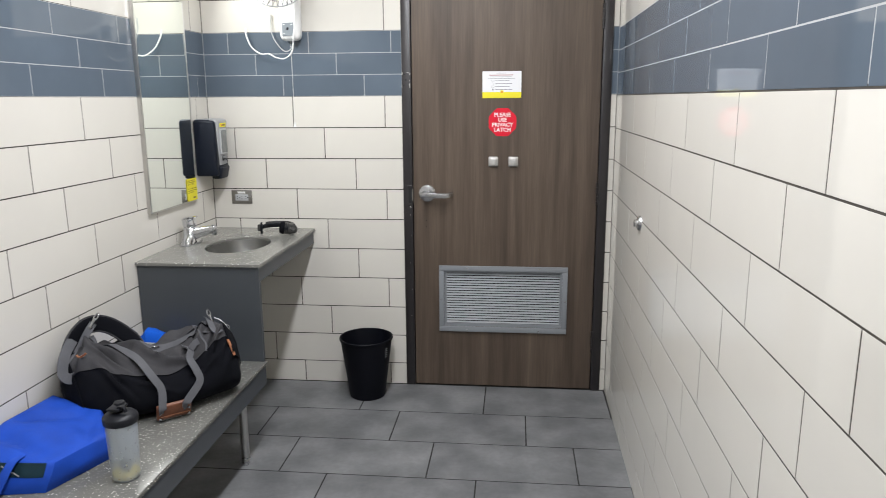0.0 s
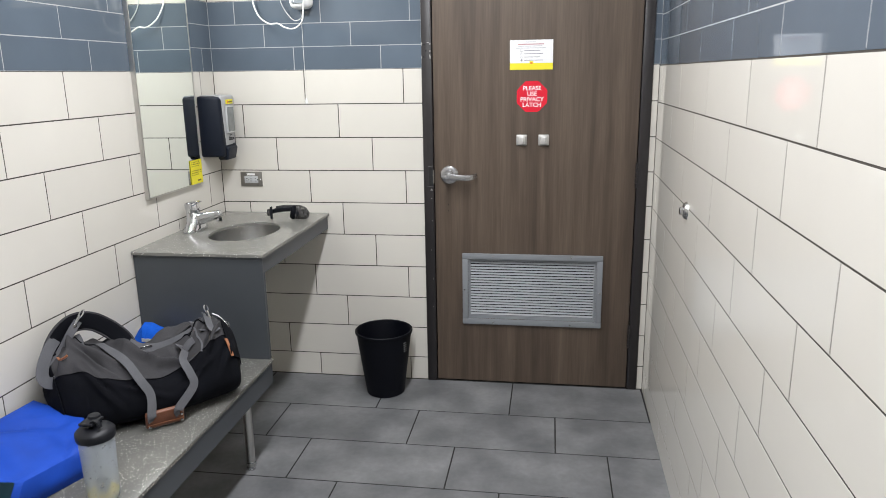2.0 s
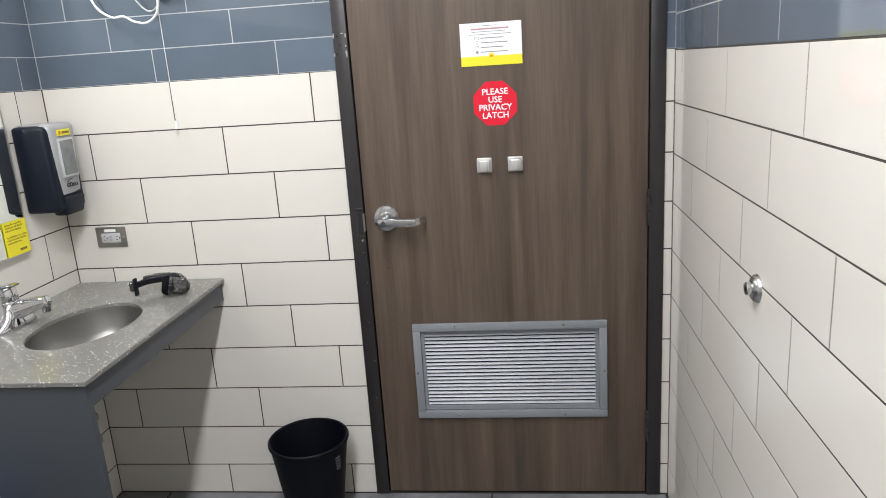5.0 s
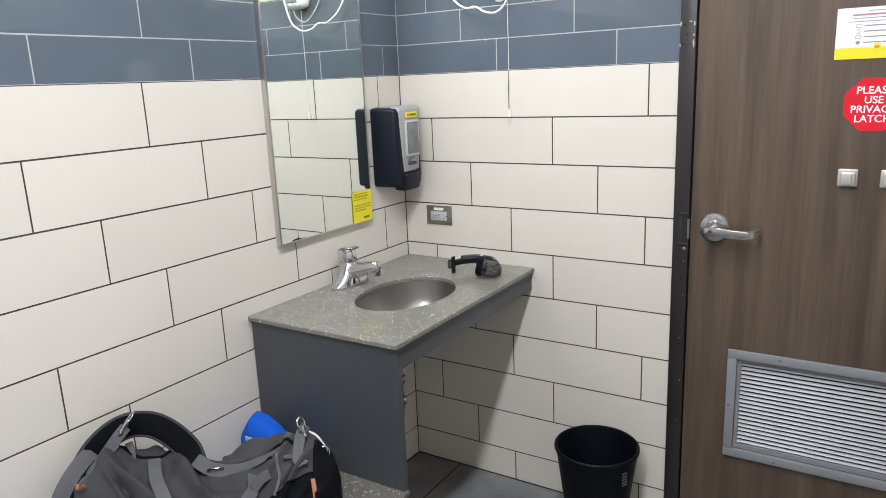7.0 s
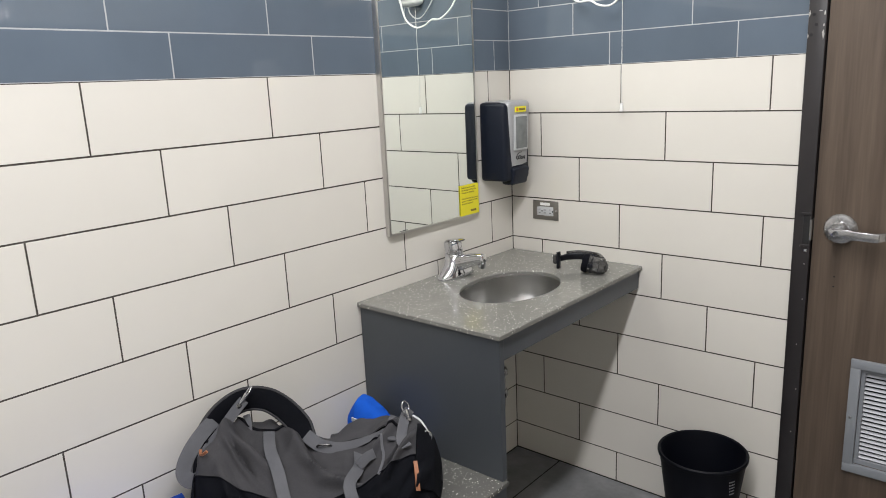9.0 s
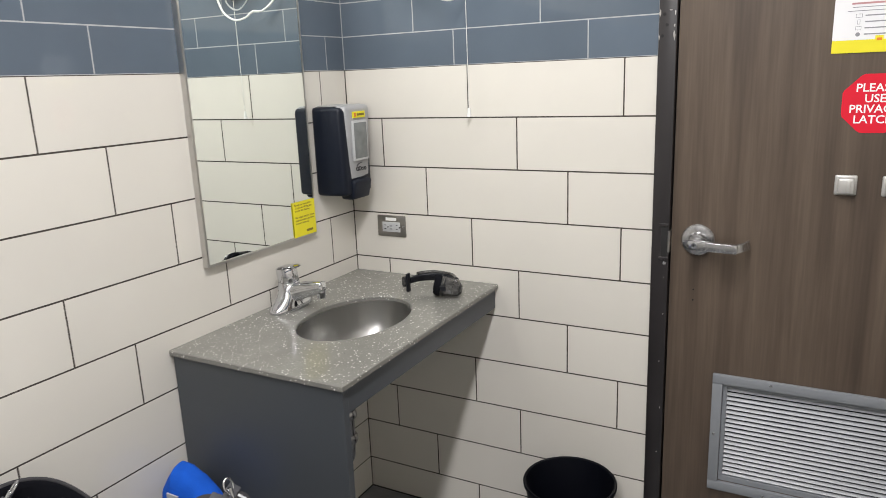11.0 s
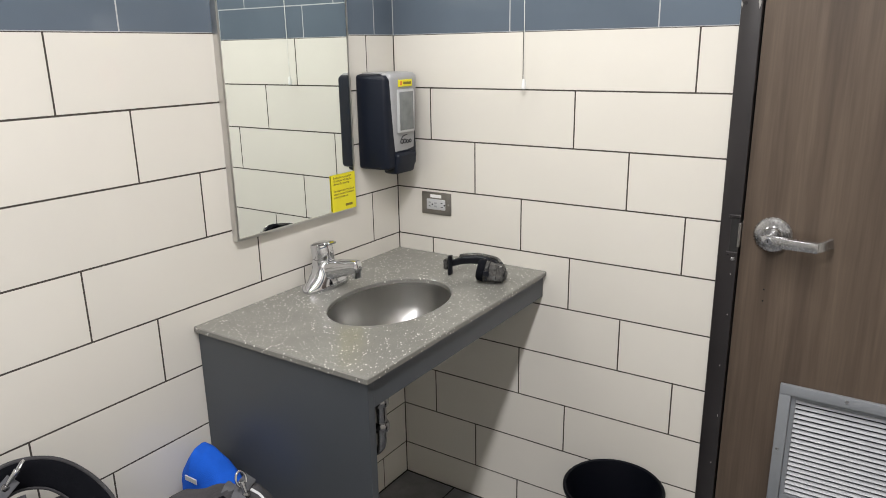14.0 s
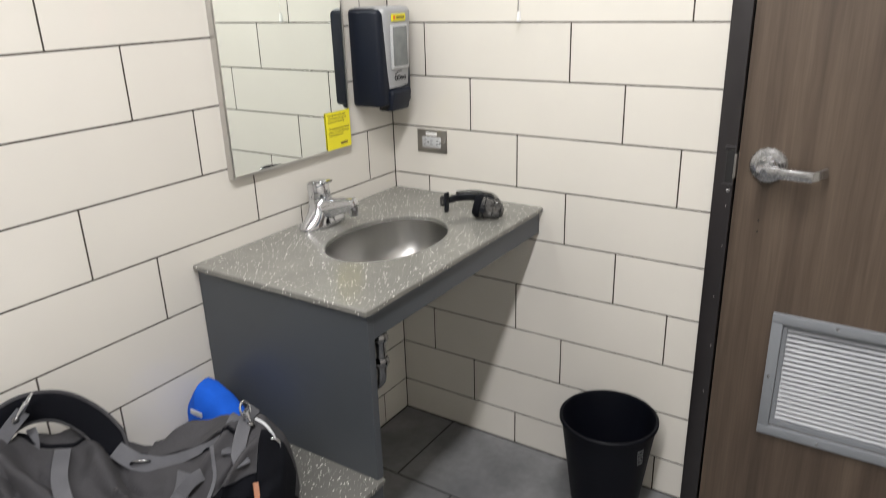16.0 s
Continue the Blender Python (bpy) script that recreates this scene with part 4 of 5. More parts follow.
def bag_patch(a0, a1, na, ns=72, s0=-1.0, s1=1.0, swell=0.0):
    own = bmesh.new()
    grid = []
    for i in range(ns + 1):
        s = s0 + (s1 - s0) * i / ns
        s = math.sin(s * math.pi / 2) if s0 == -1.0 else s
        lo, hi = (a0(s) if callable(a0) else a0), (a1(s) if callable(a1) else a1)
        row = []
        for k in range(na + 1):
            p = bag_point(s, radians(lo + (hi - lo) * k / na), swell)
            p.z = max(p.z, BAG_Z + 0.0012)
            p.x = max(p.x, XL + 0.004)
            row.append(own.verts.new(p))
        grid.append(row)
    for a, b in zip(grid, grid[1:]):
        for k in range(na):
            own.faces.new((a[k], b[k], b[k + 1], a[k + 1]))
    if s0 == -1.0:
        for g in (grid[0], grid[-1]):
            own.faces.new(g)
    bmesh.ops.recalc_face_normals(own, faces=own.faces[:])
    return own


def flap(a0, a1, s0, s1, swell, thick=0.003, n=18):
    own = bag_patch(a0, a1, n, n, s0, s1, swell)
    bmesh.ops.solidify(own, geom=own.faces[:], thickness=thick)
    bmesh.ops.recalc_face_normals(own, faces=own.faces[:])
    return own


VIEW = Vector((-0.80, 0.48, -0.36)).normalized()


def ribbon(points, w, t=0.0028, steps=7, grow=None, lean=0.0):
    """Webbing whose flat side faces the room."""
    run = curve_points(points, steps)
    face = (VIEW + Vector((0, 0, lean))).normalized()

    def across(u):
        i = min(int(u * (len(run) - 1) + 0.5), len(run) - 1)
        tan = run[min(i + 1, len(run) - 1)] - run[max(i - 1, 0)]
        return tan.cross(face)
    return sweep(run, strap_section(w, t), across, grow=grow)


duffel = thing("duffel_bag", "grey and black canvas duffel bag slumped on the bench", "bag", BC)
part("lower_body", bag_patch(-180, seam_angle, 60, 170), BLACK_CLOTH, duffel, "black canvas lower body", 70)
part("top_panel", bag_patch(seam_angle, 180, 76, 170), GREY_CLOTH, duffel, "grey canvas top panel", 70)
part("seam", sweep([bag_point(q, radians(seam_angle(q)), 0.0014) for q in [math.sin((-0.96 + 1.92 * i / 70) * math.pi / 2) for i in range(71)]], ring_section(0.0016, 6)), BLACK_CLOTH, duffel, smooth=60)
part("zip", sweep([bag_point(-0.66 + 1.36 * i / 50, radians(98 + 8 * math.sin(i * 0.1)), 0.0022) for i in range(51)], strap_section(0.010, 0.003), BV), BLACK_CLOTH, duffel, "black zip along the top", 60)
part("zip_flap", flap(96, 128, 0.06, 0.60, 0.010), GREY_CLOTH, duffel, "grey canvas flap beside the zip", 70)
part("end_flap", flap(26, 88, 0.80, 0.985, 0.009), BLACK_CLOTH, duffel, "dark canvas end flap", 70)
part("end_flap", flap(82, 150, -0.985, -0.83, 0.010), BLACK_CLOTH, duffel, "dark canvas end flap", 70)
part("end_panel", flap(-20, 72, -0.995, -0.90, 0.003), BLACK_CLOTH, duffel, "black canvas end panel", 70)

# two carrying handles caught by a leather wrap
patch_c = BC + BU * 0.002 + BV * 0.216 + Vector((0, 0, 0.034))
grip_l, grip_r = patch_c - BU * 0.040, patch_c + BU * 0.040
part("handle_strap", ribbon([bag_point(-0.40, radians(96), 0.008), bag_point(-0.33, radians(80), 0.016), bag_point(-0.24, radians(60), 0.020), bag_point(-0.17, radians(36), 0.020), bag_point(-0.10, radians(16), 0.012), grip_l + BV * 0.012 + Vector((0, 0, 0.022)), grip_l + BV * 0.004], 0.027), WEBBING, duffel, "grey webbing handle", 60)
part("handle_strap", ribbon([bag_point(0.34, radians(84), 0.010), bag_point(0.35, radians(66), 0.016), bag_point(0.29, radians(50), 0.022), bag_point(0.33, radians(32), 0.022), bag_point(0.34, radians(14), 0.016), grip_r + BV * 0.012 + Vector((0, 0, 0.024)), grip_r + BV * 0.004], 0.027), WEBBING, duffel, "grey webbing handle", 60)
part("handle_fold", ribbon([bag_point(0.47, radians(72), 0.014), bag_point(0.41, radians(70), 0.020), bag_point(0.35, radians(66), 0.019)], 0.022), WEBBING, duffel, smooth=60)
own = box(-0.057, 0.057, -0.008, 0.008, -0.029, 0.029, 0.006, 3)
for v in own.verts:
    v.co.y -= 0.006 * (v.co.x / 0.057) ** 2
mg = Matrix.Translation(patch_c) @ Matrix(((-BU.x, BV.x, 0, 0), (-BU.y, BV.y, 0, 0), (0, 0, 1, 0), (0, 0, 0, 1))) @ pose(0, 0, 0, -16, 0, 0)
bmesh.ops.transform(own, matrix=mg, verts=own.verts[:])
grip = part("leather_grip", own, LEATHER, duffel, "brown leather handle wrap", 50)
part("wrap_edge", merge(None, box(-0.053, 0.053, 0.0070, 0.0088, -0.012, -0.010), mg), TAN, grip)
for gx in (-0.047, 0.047):
    for gz in (-0.020, 0.003):
        part("rivet", lathe([(0, 0.003), (0.0034, 0.0025), (0.0046, 0)], 14, mg @ Vector((gx, 0.0068, gz)), BV), CHROME, grip, smooth=50)

# shoulder strap: padded arc with bound edges, webbing and hardware
arc = curve_points([(-1.462, 2.462, 0.600), (-1.470, 2.494, 0.660), (-1.468, 2.540, 0.706), (-1.456, 2.596, 0.728), (-1.432, 2.646, 0.718), (-1.400, 2.676, 0.688), (-1.362, 2.690, 0.650), (-1.328, 2.686, 0.618)], 7)
arc = [p - Vector((0, 0, 0.012)) for p in arc]
ARC_MID = Vector((-1.400, 2.580, 0.578))


def pad_side(t):
    p = arc[min(int(t * (len(arc) - 1) + 0.5), len(arc) - 1)]
    return (p - ARC_MID).normalized() * 0.95 + Vector((0.45, -0.30, 0.12)) * (0.55 - 0.4 * t)


def pad_width(t):
    return 0.74 + 0.26 * min(1, 7 * min(t, 1 - t) + 0.1)


pad = part("shoulder_pad", sweep(arc, pad_section(0.054, 0.012), pad_side, grow=pad_width), BLACK_CLOTH, duffel, "black padded shoulder strap", 60)
for way in (-1, 1):
    edge = []
    for i, p in enumerate(arc):
        t = i / (len(arc) - 1)
        tan = (arc[min(i + 1, len(arc) - 1)] - arc[max(i - 1, 0)]).normalized()
        q = pad_side(t)
        q = (q - tan * q.dot(tan)).normalized()
        edge.append(p + q * way * 0.0265 * pad_width(t))
    part("pad_binding", sweep(edge, ring_section(0.0042, 8)), GREY_CLOTH, pad, "grey bound edge", 60)
part("strap_webbing", ribbon([(-1.332, 2.684, 0.622), (-1.306, 2.694, 0.604), (-1.284, 2.702, 0.598), (-1.250, 2.722, 0.598), (-1.212, 2.756, 0.610), (-1.168, 2.796, 0.636), (-1.122, 2.836, 0.676)], 0.028, grow=lambda t: 1.15 if t < 0.35 else max(0.42, 1.15 - 1.6 * (t - 0.35)), lean=-0.5), WEBBING, duffel, "grey shoulder webbing", 60)
ring_pts = [Vector((-1.284, 2.700, 0.600)) + (BU * 0.018 * math.cos(a) + (BV * 0.5 + Vector((0, 0, 0.6))) * 0.012 * math.sin(a)) for a in [2 * math.pi * i / 20 for i in range(21)]]
part("slider", sweep(ring_pts, ring_section(0.0026, 8)), DULL_CHROME, duffel, "steel strap slider", 60)
part("side_webbing", ribbon([(-1.430, 2.586, 0.728), (-1.436, 2.556, 0.702), (-1.440, 2.514, 0.664), (-1.440, 2.470, 0.632), (-1.438, 2.430, 0.602)], 0.024), WEBBING, duffel, "grey side webbing", 60)
part("side_webbing", ribbon([(-1.466, 2.520, 0.690), (-1.462, 2.478, 0.668), (-1.452, 2.438, 0.640), (-1.442, 2.416, 0.610), (-1.424, 2.420, 0.592), (-1.404, 2.440, 0.596)], 0.034), WEBBING, duffel, "grey side webbing", 60)
part("strap_loop", ribbon([(-1.452, 2.600, 0.676), (-1.440, 2.596, 0.660), (-1.428, 2.586, 0.636), (-1.412, 2.572, 0.618)], 0.016), WEBBING, duffel, "grey strap loop", 60)
part("top_strap", ribbon([bag_point(0.62, radians(150), 0.004), bag_point(0.62, radians(120), 0.008), bag_point(0.60, radians(98), 0.010), bag_point(0.62, radians(80), 0.006)], 0.026, lean=-0.8), WEBBING, duffel, "grey strap over the top", 60)
part("top_strap", ribbon([bag_point(0.74, radians(112), 0.014), bag_point(0.70, radians(92), 0.020), bag_point(0.68, radians(74), 0.018), bag_point(0.72, radians(60), 0.012)], 0.024, lean=-0.4), WEBBING, duffel, smooth=60)
for c0, c1 in (((-1.436, 2.574, 0.716), (-1.424, 2.592, 0.744)), ((-1.120, 2.834, 0.664), (-1.128, 2.834, 0.690))):
    hook = part("snap_hook", rod(c0, c1, 0.0046, 0.0058, seg=12, edge=0.001), CHROME, duffel, "steel snap hook", 40)
    m, ln = frame_to(c0, c1)
    pts = [m @ Vector((0.011 * math.cos(a), 0, ln + 0.004 + 0.015 * math.sin(a))) for a in [radians(-80 + 300 * i / 20) for i in range(21)]]
    part("hook_ring", sweep(pts, ring_section(0.0024, 8)), CHROME, hook, smooth=50)
    part("swivel", lathe([(0.003, -0.006), (0.0075, -0.005), (0.0085, 0.0), (0.0075, 0.005), (0.003, 0.006)], 16, c0, m.to_3x3() @ Vector((0, 0, 1))), DULL_CHROME, hook, smooth=50)
part("flap_ring", sweep([Vector((-1.066, 2.836, 0.636)) + BU * 0.012 * math.cos(a) + Vector((0, 0, 0.014 * math.sin(a))) for a in [2 * math.pi * i / 18 for i in range(19)]], ring_section(0.0022, 8)), CHROME, duffel, "steel ring on the end flap", 60)
part("zip_pull", ribbon([(-1.028, 2.754, 0.622), (-1.016, 2.744, 0.608), (-1.003, 2.732, 0.590), (-0.994, 2.724, 0.574)], 0.009, 0.003, 4), TAN, duffel, "tan leather zip pull", 60)
part("zip_pull", ribbon([(-1.408, 2.446, 0.664), (-1.396, 2.440, 0.660), (-1.382, 2.438, 0.666), (-1.372, 2.442, 0.674)], 0.0055, 0.0045, 4), TAN, duffel, "tan leather zip pull", 60)
part("swing_tag", ribbon([(-1.112, 2.840, 0.676), (-1.090, 2.846, 0.664), (-1.066, 2.846, 0.636), (-1.046, 2.840, 0.606)], 0.0040, 0.0010, 5), PALE_PLASTIC, duffel, "white swing tag", 60)
part("pocket_zip", sweep([bag_point(0.50 + 0.05 * math.sin(i * 0.15), radians(86 - 1.9 * i), 0.0018) for i in range(20)], strap_section(0.006, 0.002), BU), WEBBING, duffel, "pocket zip in the top panel", 60)

# ---- blue shopping bag ----
tote = thing("shopping_bag", "royal blue woven shopping bag lying folded on the bench", "bag", (-1.37, 2.22, BENCH_Z))
# corners of the folded bag: top x, y, height over the bench, then foot x, y
TOTE = ((-1.498, 2.432, 0.116, -1.500, 2.425), (-1.318, 2.402, 0.086, -1.312, 2.400), (-1.206, 2.242, 0.080, -1.204, 2.240), (-1.256, 2.078, 0.080, -1.274, 2.048),
        (-1.405, 2.058, 0.086, -1.400, 2.024), (-1.522, 2.052, 0.090, -1.524, 2.020), (-1.526, 2.240, 0.112, -1.527, 2.240))


def tote_ring(per=14):
    out = []
    for a, b in zip(TOTE, TOTE[1:] + TOTE[:1]):
        for i in range(per):
            k = i / per
            out.append([p + (q - p) * k for p, q in zip(a, b)])
    return out


def tote_side(c, k, out=0.0):
    """A point k of the way down the side of the bag below ring corner c."""
    mid = Vector((-1.375, 2.215, 0))
    p = Vector((c[0], c[1], c[2])).lerp(Vector((c[3], c[4], 0.001)), k)
    away = Vector((p.x - mid.x, p.y - mid.y, 0)).normalized()
    bulge = 0.010 * math.sin(math.pi * k) + 0.006 * noise.noise(Vector((p.x * 14, p.y * 14, k * 2))) * math.sin(math.pi * k)
    p += away * (bulge + out)
    return Vector((max(p.x, XL + 0.004), p.y, BENCH_Z + max(p.z, 0.001)))


own = bmesh.new()
ring = tote_ring()
n_ring, n_in = len(ring), 16
mid = Vector((-1.375, 2.225, 0.108))
rows_ = []
for j in range(1, n_in + 1):
    u = j / n_in
    row = []
    for c in ring:
        p = mid.lerp(Vector(c[:3]), u)
        q = Vector((p.x * 5, p.y * 5, 2.2))
        soft = 1 - u ** 5
        p.z += (0.018 * noise.noise(q) - 0.016 * max(0, 1 - 6 * abs(noise.noise(q * 0.8 + Vector((4, 0, 0))))) + 0.004 * noise.noise(q * 4)) * soft
        if j == n_in:
            p.z -= 0.003
        row.append(own.verts.new((max(p.x, XL + 0.004), p.y, BENCH_Z + p.z)))
    rows_.append(row)
hub = own.verts.new((mid.x, mid.y, sum(v.co.z for v in rows_[0]) / n_ring))
for i in range(n_ring):
    own.faces.new((hub, rows_[0][i], rows_[0][(i + 1) % n_ring]))
for k in range(1, 9):
    rows_.append([own.verts.new(tote_side(c, k / 8)) for c in ring])
for a, b in zip(rows_, rows_[1:]):
    for i in range(n_ring):
        own.faces.new((a[i], b[i], b[(i + 1) % n_ring], a[(i + 1) % n_ring]))
own.faces.new(rows_[-1])
bmesh.ops.recalc_face_normals(own, faces=own.faces[:])
part("body", own, BLUE_CLOTH, tote, smooth=38)
own = bmesh.new()
strip_run = ring[3 * 14 + 2:5 * 14]
grid = [[own.verts.new(tote_side(c, k, 0.0016)) for c in strip_run] for k in (0.04, 0.18, 0.32, 0.44)]
for a, b in zip(grid, grid[1:]):
    for i in range(len(strip_run) - 1):
        own.faces.new((a[i], b[i], b[i + 1], a[i + 1]))
bmesh.ops.solidify(own, geom=own.faces[:], thickness=0.0008)
band_ob = part("printed_band", own, TEAL, tote, "dark teal printed band", 40)
for k0 in (6, 18):
    own = sweep([tote_side(strip_run[k0 + i], 0.40 - 0.055 * i, 0.0034) for i in range(6)], strap_section(0.0045, 0.0008), (0, 0, 1))
    part("printed_stroke", own, PALE_PLASTIC, band_ob)
part("handle", sweep(curve_points([(-1.360, 2.085, BENCH_Z + 0.089), (-1.364, 2.052, BENCH_Z + 0.086), (-1.370, 2.026, BENCH_Z + 0.062), (-1.384, 2.008, BENCH_Z + 0.026), (-1.398, 2.002, BENCH_Z - 0.005), (-1.414, 2.000, BENCH_Z - 0.045)], 6), strap_section(0.028, 0.002), (1, 0, 0.1)), BLUE_CLOTH, tote, "blue carrying handle", 60)

# ---- blue towel in the corner ----
towel = thing("towel", "bright blue terry towel stuffed behind the bag", "towel", (-1.46, 2.99, BENCH_Z))
own = bmesh.new()
rings = []
TOWEL = ((-1.512, 0.002), (-1.514, 0.050), (-1.512, 0.104), (-1.490, 0.140), (-1.470, 0.166), (-1.440, 0.164), (-1.400, 0.148), (-1.362, 0.118), (-1.332, 0.078), (-1.324, 0.036), (-1.330, 0.002))
outline = [Vector((a[0] + (b[0] - a[0]) * k / 4, 0, a[1] + (b[1] - a[1]) * k / 4)) for a, b in zip(TOWEL, TOWEL[1:]) for k in range(4)]
for i in range(17):
    t = -1 + 2 * i / 16
    k = (1 - abs(t) ** 3.2 * 0.82) ** 0.8
    rr = []
    for q in outline:
        x, z = -1.452 + (q.x + 1.452) * (1.06 if q.x > -1.452 else 1.0) * (0.35 + 0.65 * k) - 0.012 * t, q.z * 0.94 * (0.30 + 0.70 * k)
        p = Vector((x, 2.992 + 0.052 * t, BENCH_Z + 0.001 + z))
        f = 0.010 * (0.4 - abs(noise.noise(p * 12))) + 0.005 * noise.noise(p * 30)
        p += Vector((0.6, -0.3, 0.7)) * f * min(1, z * 30)
        p.x, p.y = max(p.x, XL + 0.003), min(p.y, VY + 0.008)
        rr.append(own.verts.new(p))
    rings.append(rr)
for a, b in zip(rings, rings[1:]):
    for k in range(len(outline)):
        own.faces.new((a[k], a[(k + 1) % len(outline)], b[(k + 1) % len(outline)], b[k]))
own.faces.new(rings[0][::-1])
own.faces.new(rings[-1])
bmesh.ops.recalc_face_normals(own, faces=own.faces[:])
part("cloth", own, BLUE_TOWEL, towel, smooth=24)
part("care_label", box(-1.448, -1.410, 2.932, 2.935, BENCH_Z + 0.108, BENCH_Z + 0.120, 0.0006), PALE_PLASTIC, towel, "pale woven label")

# ---- shaker bottle ----
KX, KY = -1.095, 2.150
shaker = thing("shaker_bottle", "cloudy shaker bottle with black lid and yellow drink inside", "bottle", (KX, KY, BENCH_Z))
part("cup", lathe([(0, 0.001), (0.034, 0.001), (0.0375, 0.004), (0.0385, 0.010), (0.0435, 0.180), (0.0435, 0.186), (0.0420, 0.186), (0.0370, 0.012), (0.034, 0.005), (0, 0.005)], 40, (KX, KY, BENCH_Z)), CLEAR, shaker, smooth=40)
part("drink", lathe([(0, 0.006), (0.034, 0.006), (0.0368, 0.012), (0.0370, 0.020), (0, 0.017)], 32, (KX, KY, BENCH_Z)), AMBER, shaker, "yellow drink", 40)
own = bmesh.new()
for i in range(7):
    z = -0.015 + 0.030 * i / 6
    r = math.sqrt(max(0.0165 ** 2 - z * z, 1e-6))
    sweep([Vector((KX + 0.006 + r * math.cos(a), KY - 0.006 + r * math.sin(a), BENCH_Z + 0.044 + z)) for a in [2 * math.pi * k / 20 for k in range(21)]], ring_section(0.0019, 5), bm=own)
part("mixing_ball", own, BLACK_PLASTIC, shaker, "wire mixing ball", 60)
lid = part("lid", lathe([(0.0425, 0.172), (0.0465, 0.172), (0.0475, 0.176), (0.0475, 0.190), (0.0455, 0.193), (0.040, 0.198), (0.024, 0.206), (0, 0.207)], 44, (KX, KY, BENCH_Z)), BLACK_PLASTIC, shaker, "black screw lid", 35)
part("spout", lathe([(0, 0.200), (0.0155, 0.200), (0.0165, 0.204), (0.0160, 0.222), (0.014, 0.227), (0, 0.228)], 28, (KX - 0.006, KY + 0.012, BENCH_Z)), BLACK_PLASTIC, lid, smooth=40)
part("flip_cap", box(KX - 0.022, KX + 0.016, KY - 0.030, KY + 0.020, BENCH_Z + 0.214, BENCH_Z + 0.222, 0.003, 2), BLACK_PLASTIC, lid, smooth=40)
part("carry_loop", sweep([Vector((KX + 0.016 + 0.014 * math.cos(a), KY - 0.018, BENCH_Z + 0.210 + 0.016 * math.sin(a))) for a in [math.pi * k / 14 for k in range(15)]], strap_section(0.010, 0.004), (0, 1, 0)), BLACK_PLASTIC, lid, smooth=50)

# ---- headphones on the counter ----
phones = thing("headphones", "black headphones with clear plastic ear cups on the vanity top", "headphones", (-1.15, 3.74, VZ))
band = curve_points([(-1.226, 3.706, VZ + 0.034), (-1.212, 3.742, VZ + 0.035), (-1.180, 3.764, VZ + 0.036), (-1.140, 3.764, VZ + 0.036), (-1.104, 3.748, VZ + 0.037), (-1.074, 3.716, VZ + 0.036)], 7)
part("headband", sweep(band, pad_section(0.026, 0.014, 14), (0.1, -0.25, 1), grow=lambda t: 0.75 + 0.25 * math.sin(math.pi * t)), BLACK_PLASTIC, phones, "black padded headband", 60)
part("band_shell", sweep([p + Vector((0, 0.004, 0.011)) for p in band[5:-1]], pad_section(0.016, 0.011, 10), (0.1, -0.25, 1)), SHELL, phones, "smoky clear band shell", 60)
bracket = part("side_bracket", box(-1.2315, -1.2245, 3.690, 3.708, VZ + 0.001, VZ + 0.058, 0.002, 2), BLACK_PLASTIC, phones, "black end bracket", 40)
part("bracket_cap", box(-1.246, -1.2318, 3.688, 3.710, VZ + 0.016, VZ + 0.048, 0.005, 3), SHELL, bracket, "smoky clear bracket cap", 40)
ax = Vector((-0.90, -0.36, 0.20)).normalized()
c = Vector((-1.112, 3.694, VZ + 0.0335))
cup = part("ear_cup", lathe([(0, -0.064), (0.012, -0.062), (0.022, -0.052), (0.026, -0.036), (0.0285, -0.016), (0.0295, 0.0), (0, 0.0)], 12, c, ax), SHELL, phones, "smoky clear ear cup", 25)
part("cushion", lathe([(0.010, 0.006), (0.014, 0.017), (0.024, 0.021), (0.0290, 0.016), (0.0318, 0.007), (0.030, 0.0005), (0.010, 0.0005), (0.010, 0.006)], 32, c, ax), BLACK_CLOTH, cup, "black ear cushion", 50)
for k, (r, h) in enumerate(((0.0292, -0.010), (0.0262, -0.034), (0.0190, -0.055))):
    part("cup_ring", lathe([(r - 0.001, h - 0.0015), (r + 0.0014, h), (r - 0.001, h + 0.0015)], 24, c, ax), DULL_CHROME if k == 1 else BLACK_PLASTIC, cup, smooth=50)
part("pivot", rod(c - ax * 0.012 + Vector((0.020, 0.012, 0.012)), c - ax * 0.012 + Vector((0.030, 0.028, 0.012)), 0.009, seg=14, edge=0.002), BLACK_PLASTIC, cup, smooth=40)
part("hinge_block", box(-1.092, -1.062, 3.700, 3.722, VZ + 0.020, VZ + 0.052, 0.006, 3), SHELL, cup, "smoky clear hinge block", 40)
part("cup_mark", box(c.x + 0.012, c.x + 0.030, c.y - 0.0315, c.y - 0.0275, VZ + 0.028, VZ + 0.042, 0.001), BLACK_PLASTIC, cup)

# ---- light fittings ----
strip = thing("ceiling_light", "long narrow white ceiling strip light", "ceiling light", (-0.43, 1.80, ROOF))
part("housing", box(-0.515, -0.345, 0.47, 3.13, ROOF - 0.045, ROOF - 0.0005, 0.006, 2), WHITE_PLASTIC, strip, smooth=40)
part("diffuser", box(-0.495, -0.365, 0.50, 3.10, ROOF - 0.065, ROOF - 0.0452, 0.008, 3), DIFFUSER, strip, "glowing diffuser", 40)
bar = thing("vanity_light", "white bar light on the wall above the mirror", "wall light", (XL, 3.42, 2.04))
part("back_plate", box(XL + 0.0005, XL + 0.03, 3.14, 3.70, 1.99, 2.09, 0.006, 2), WHITE_PLASTIC, bar, smooth=40)
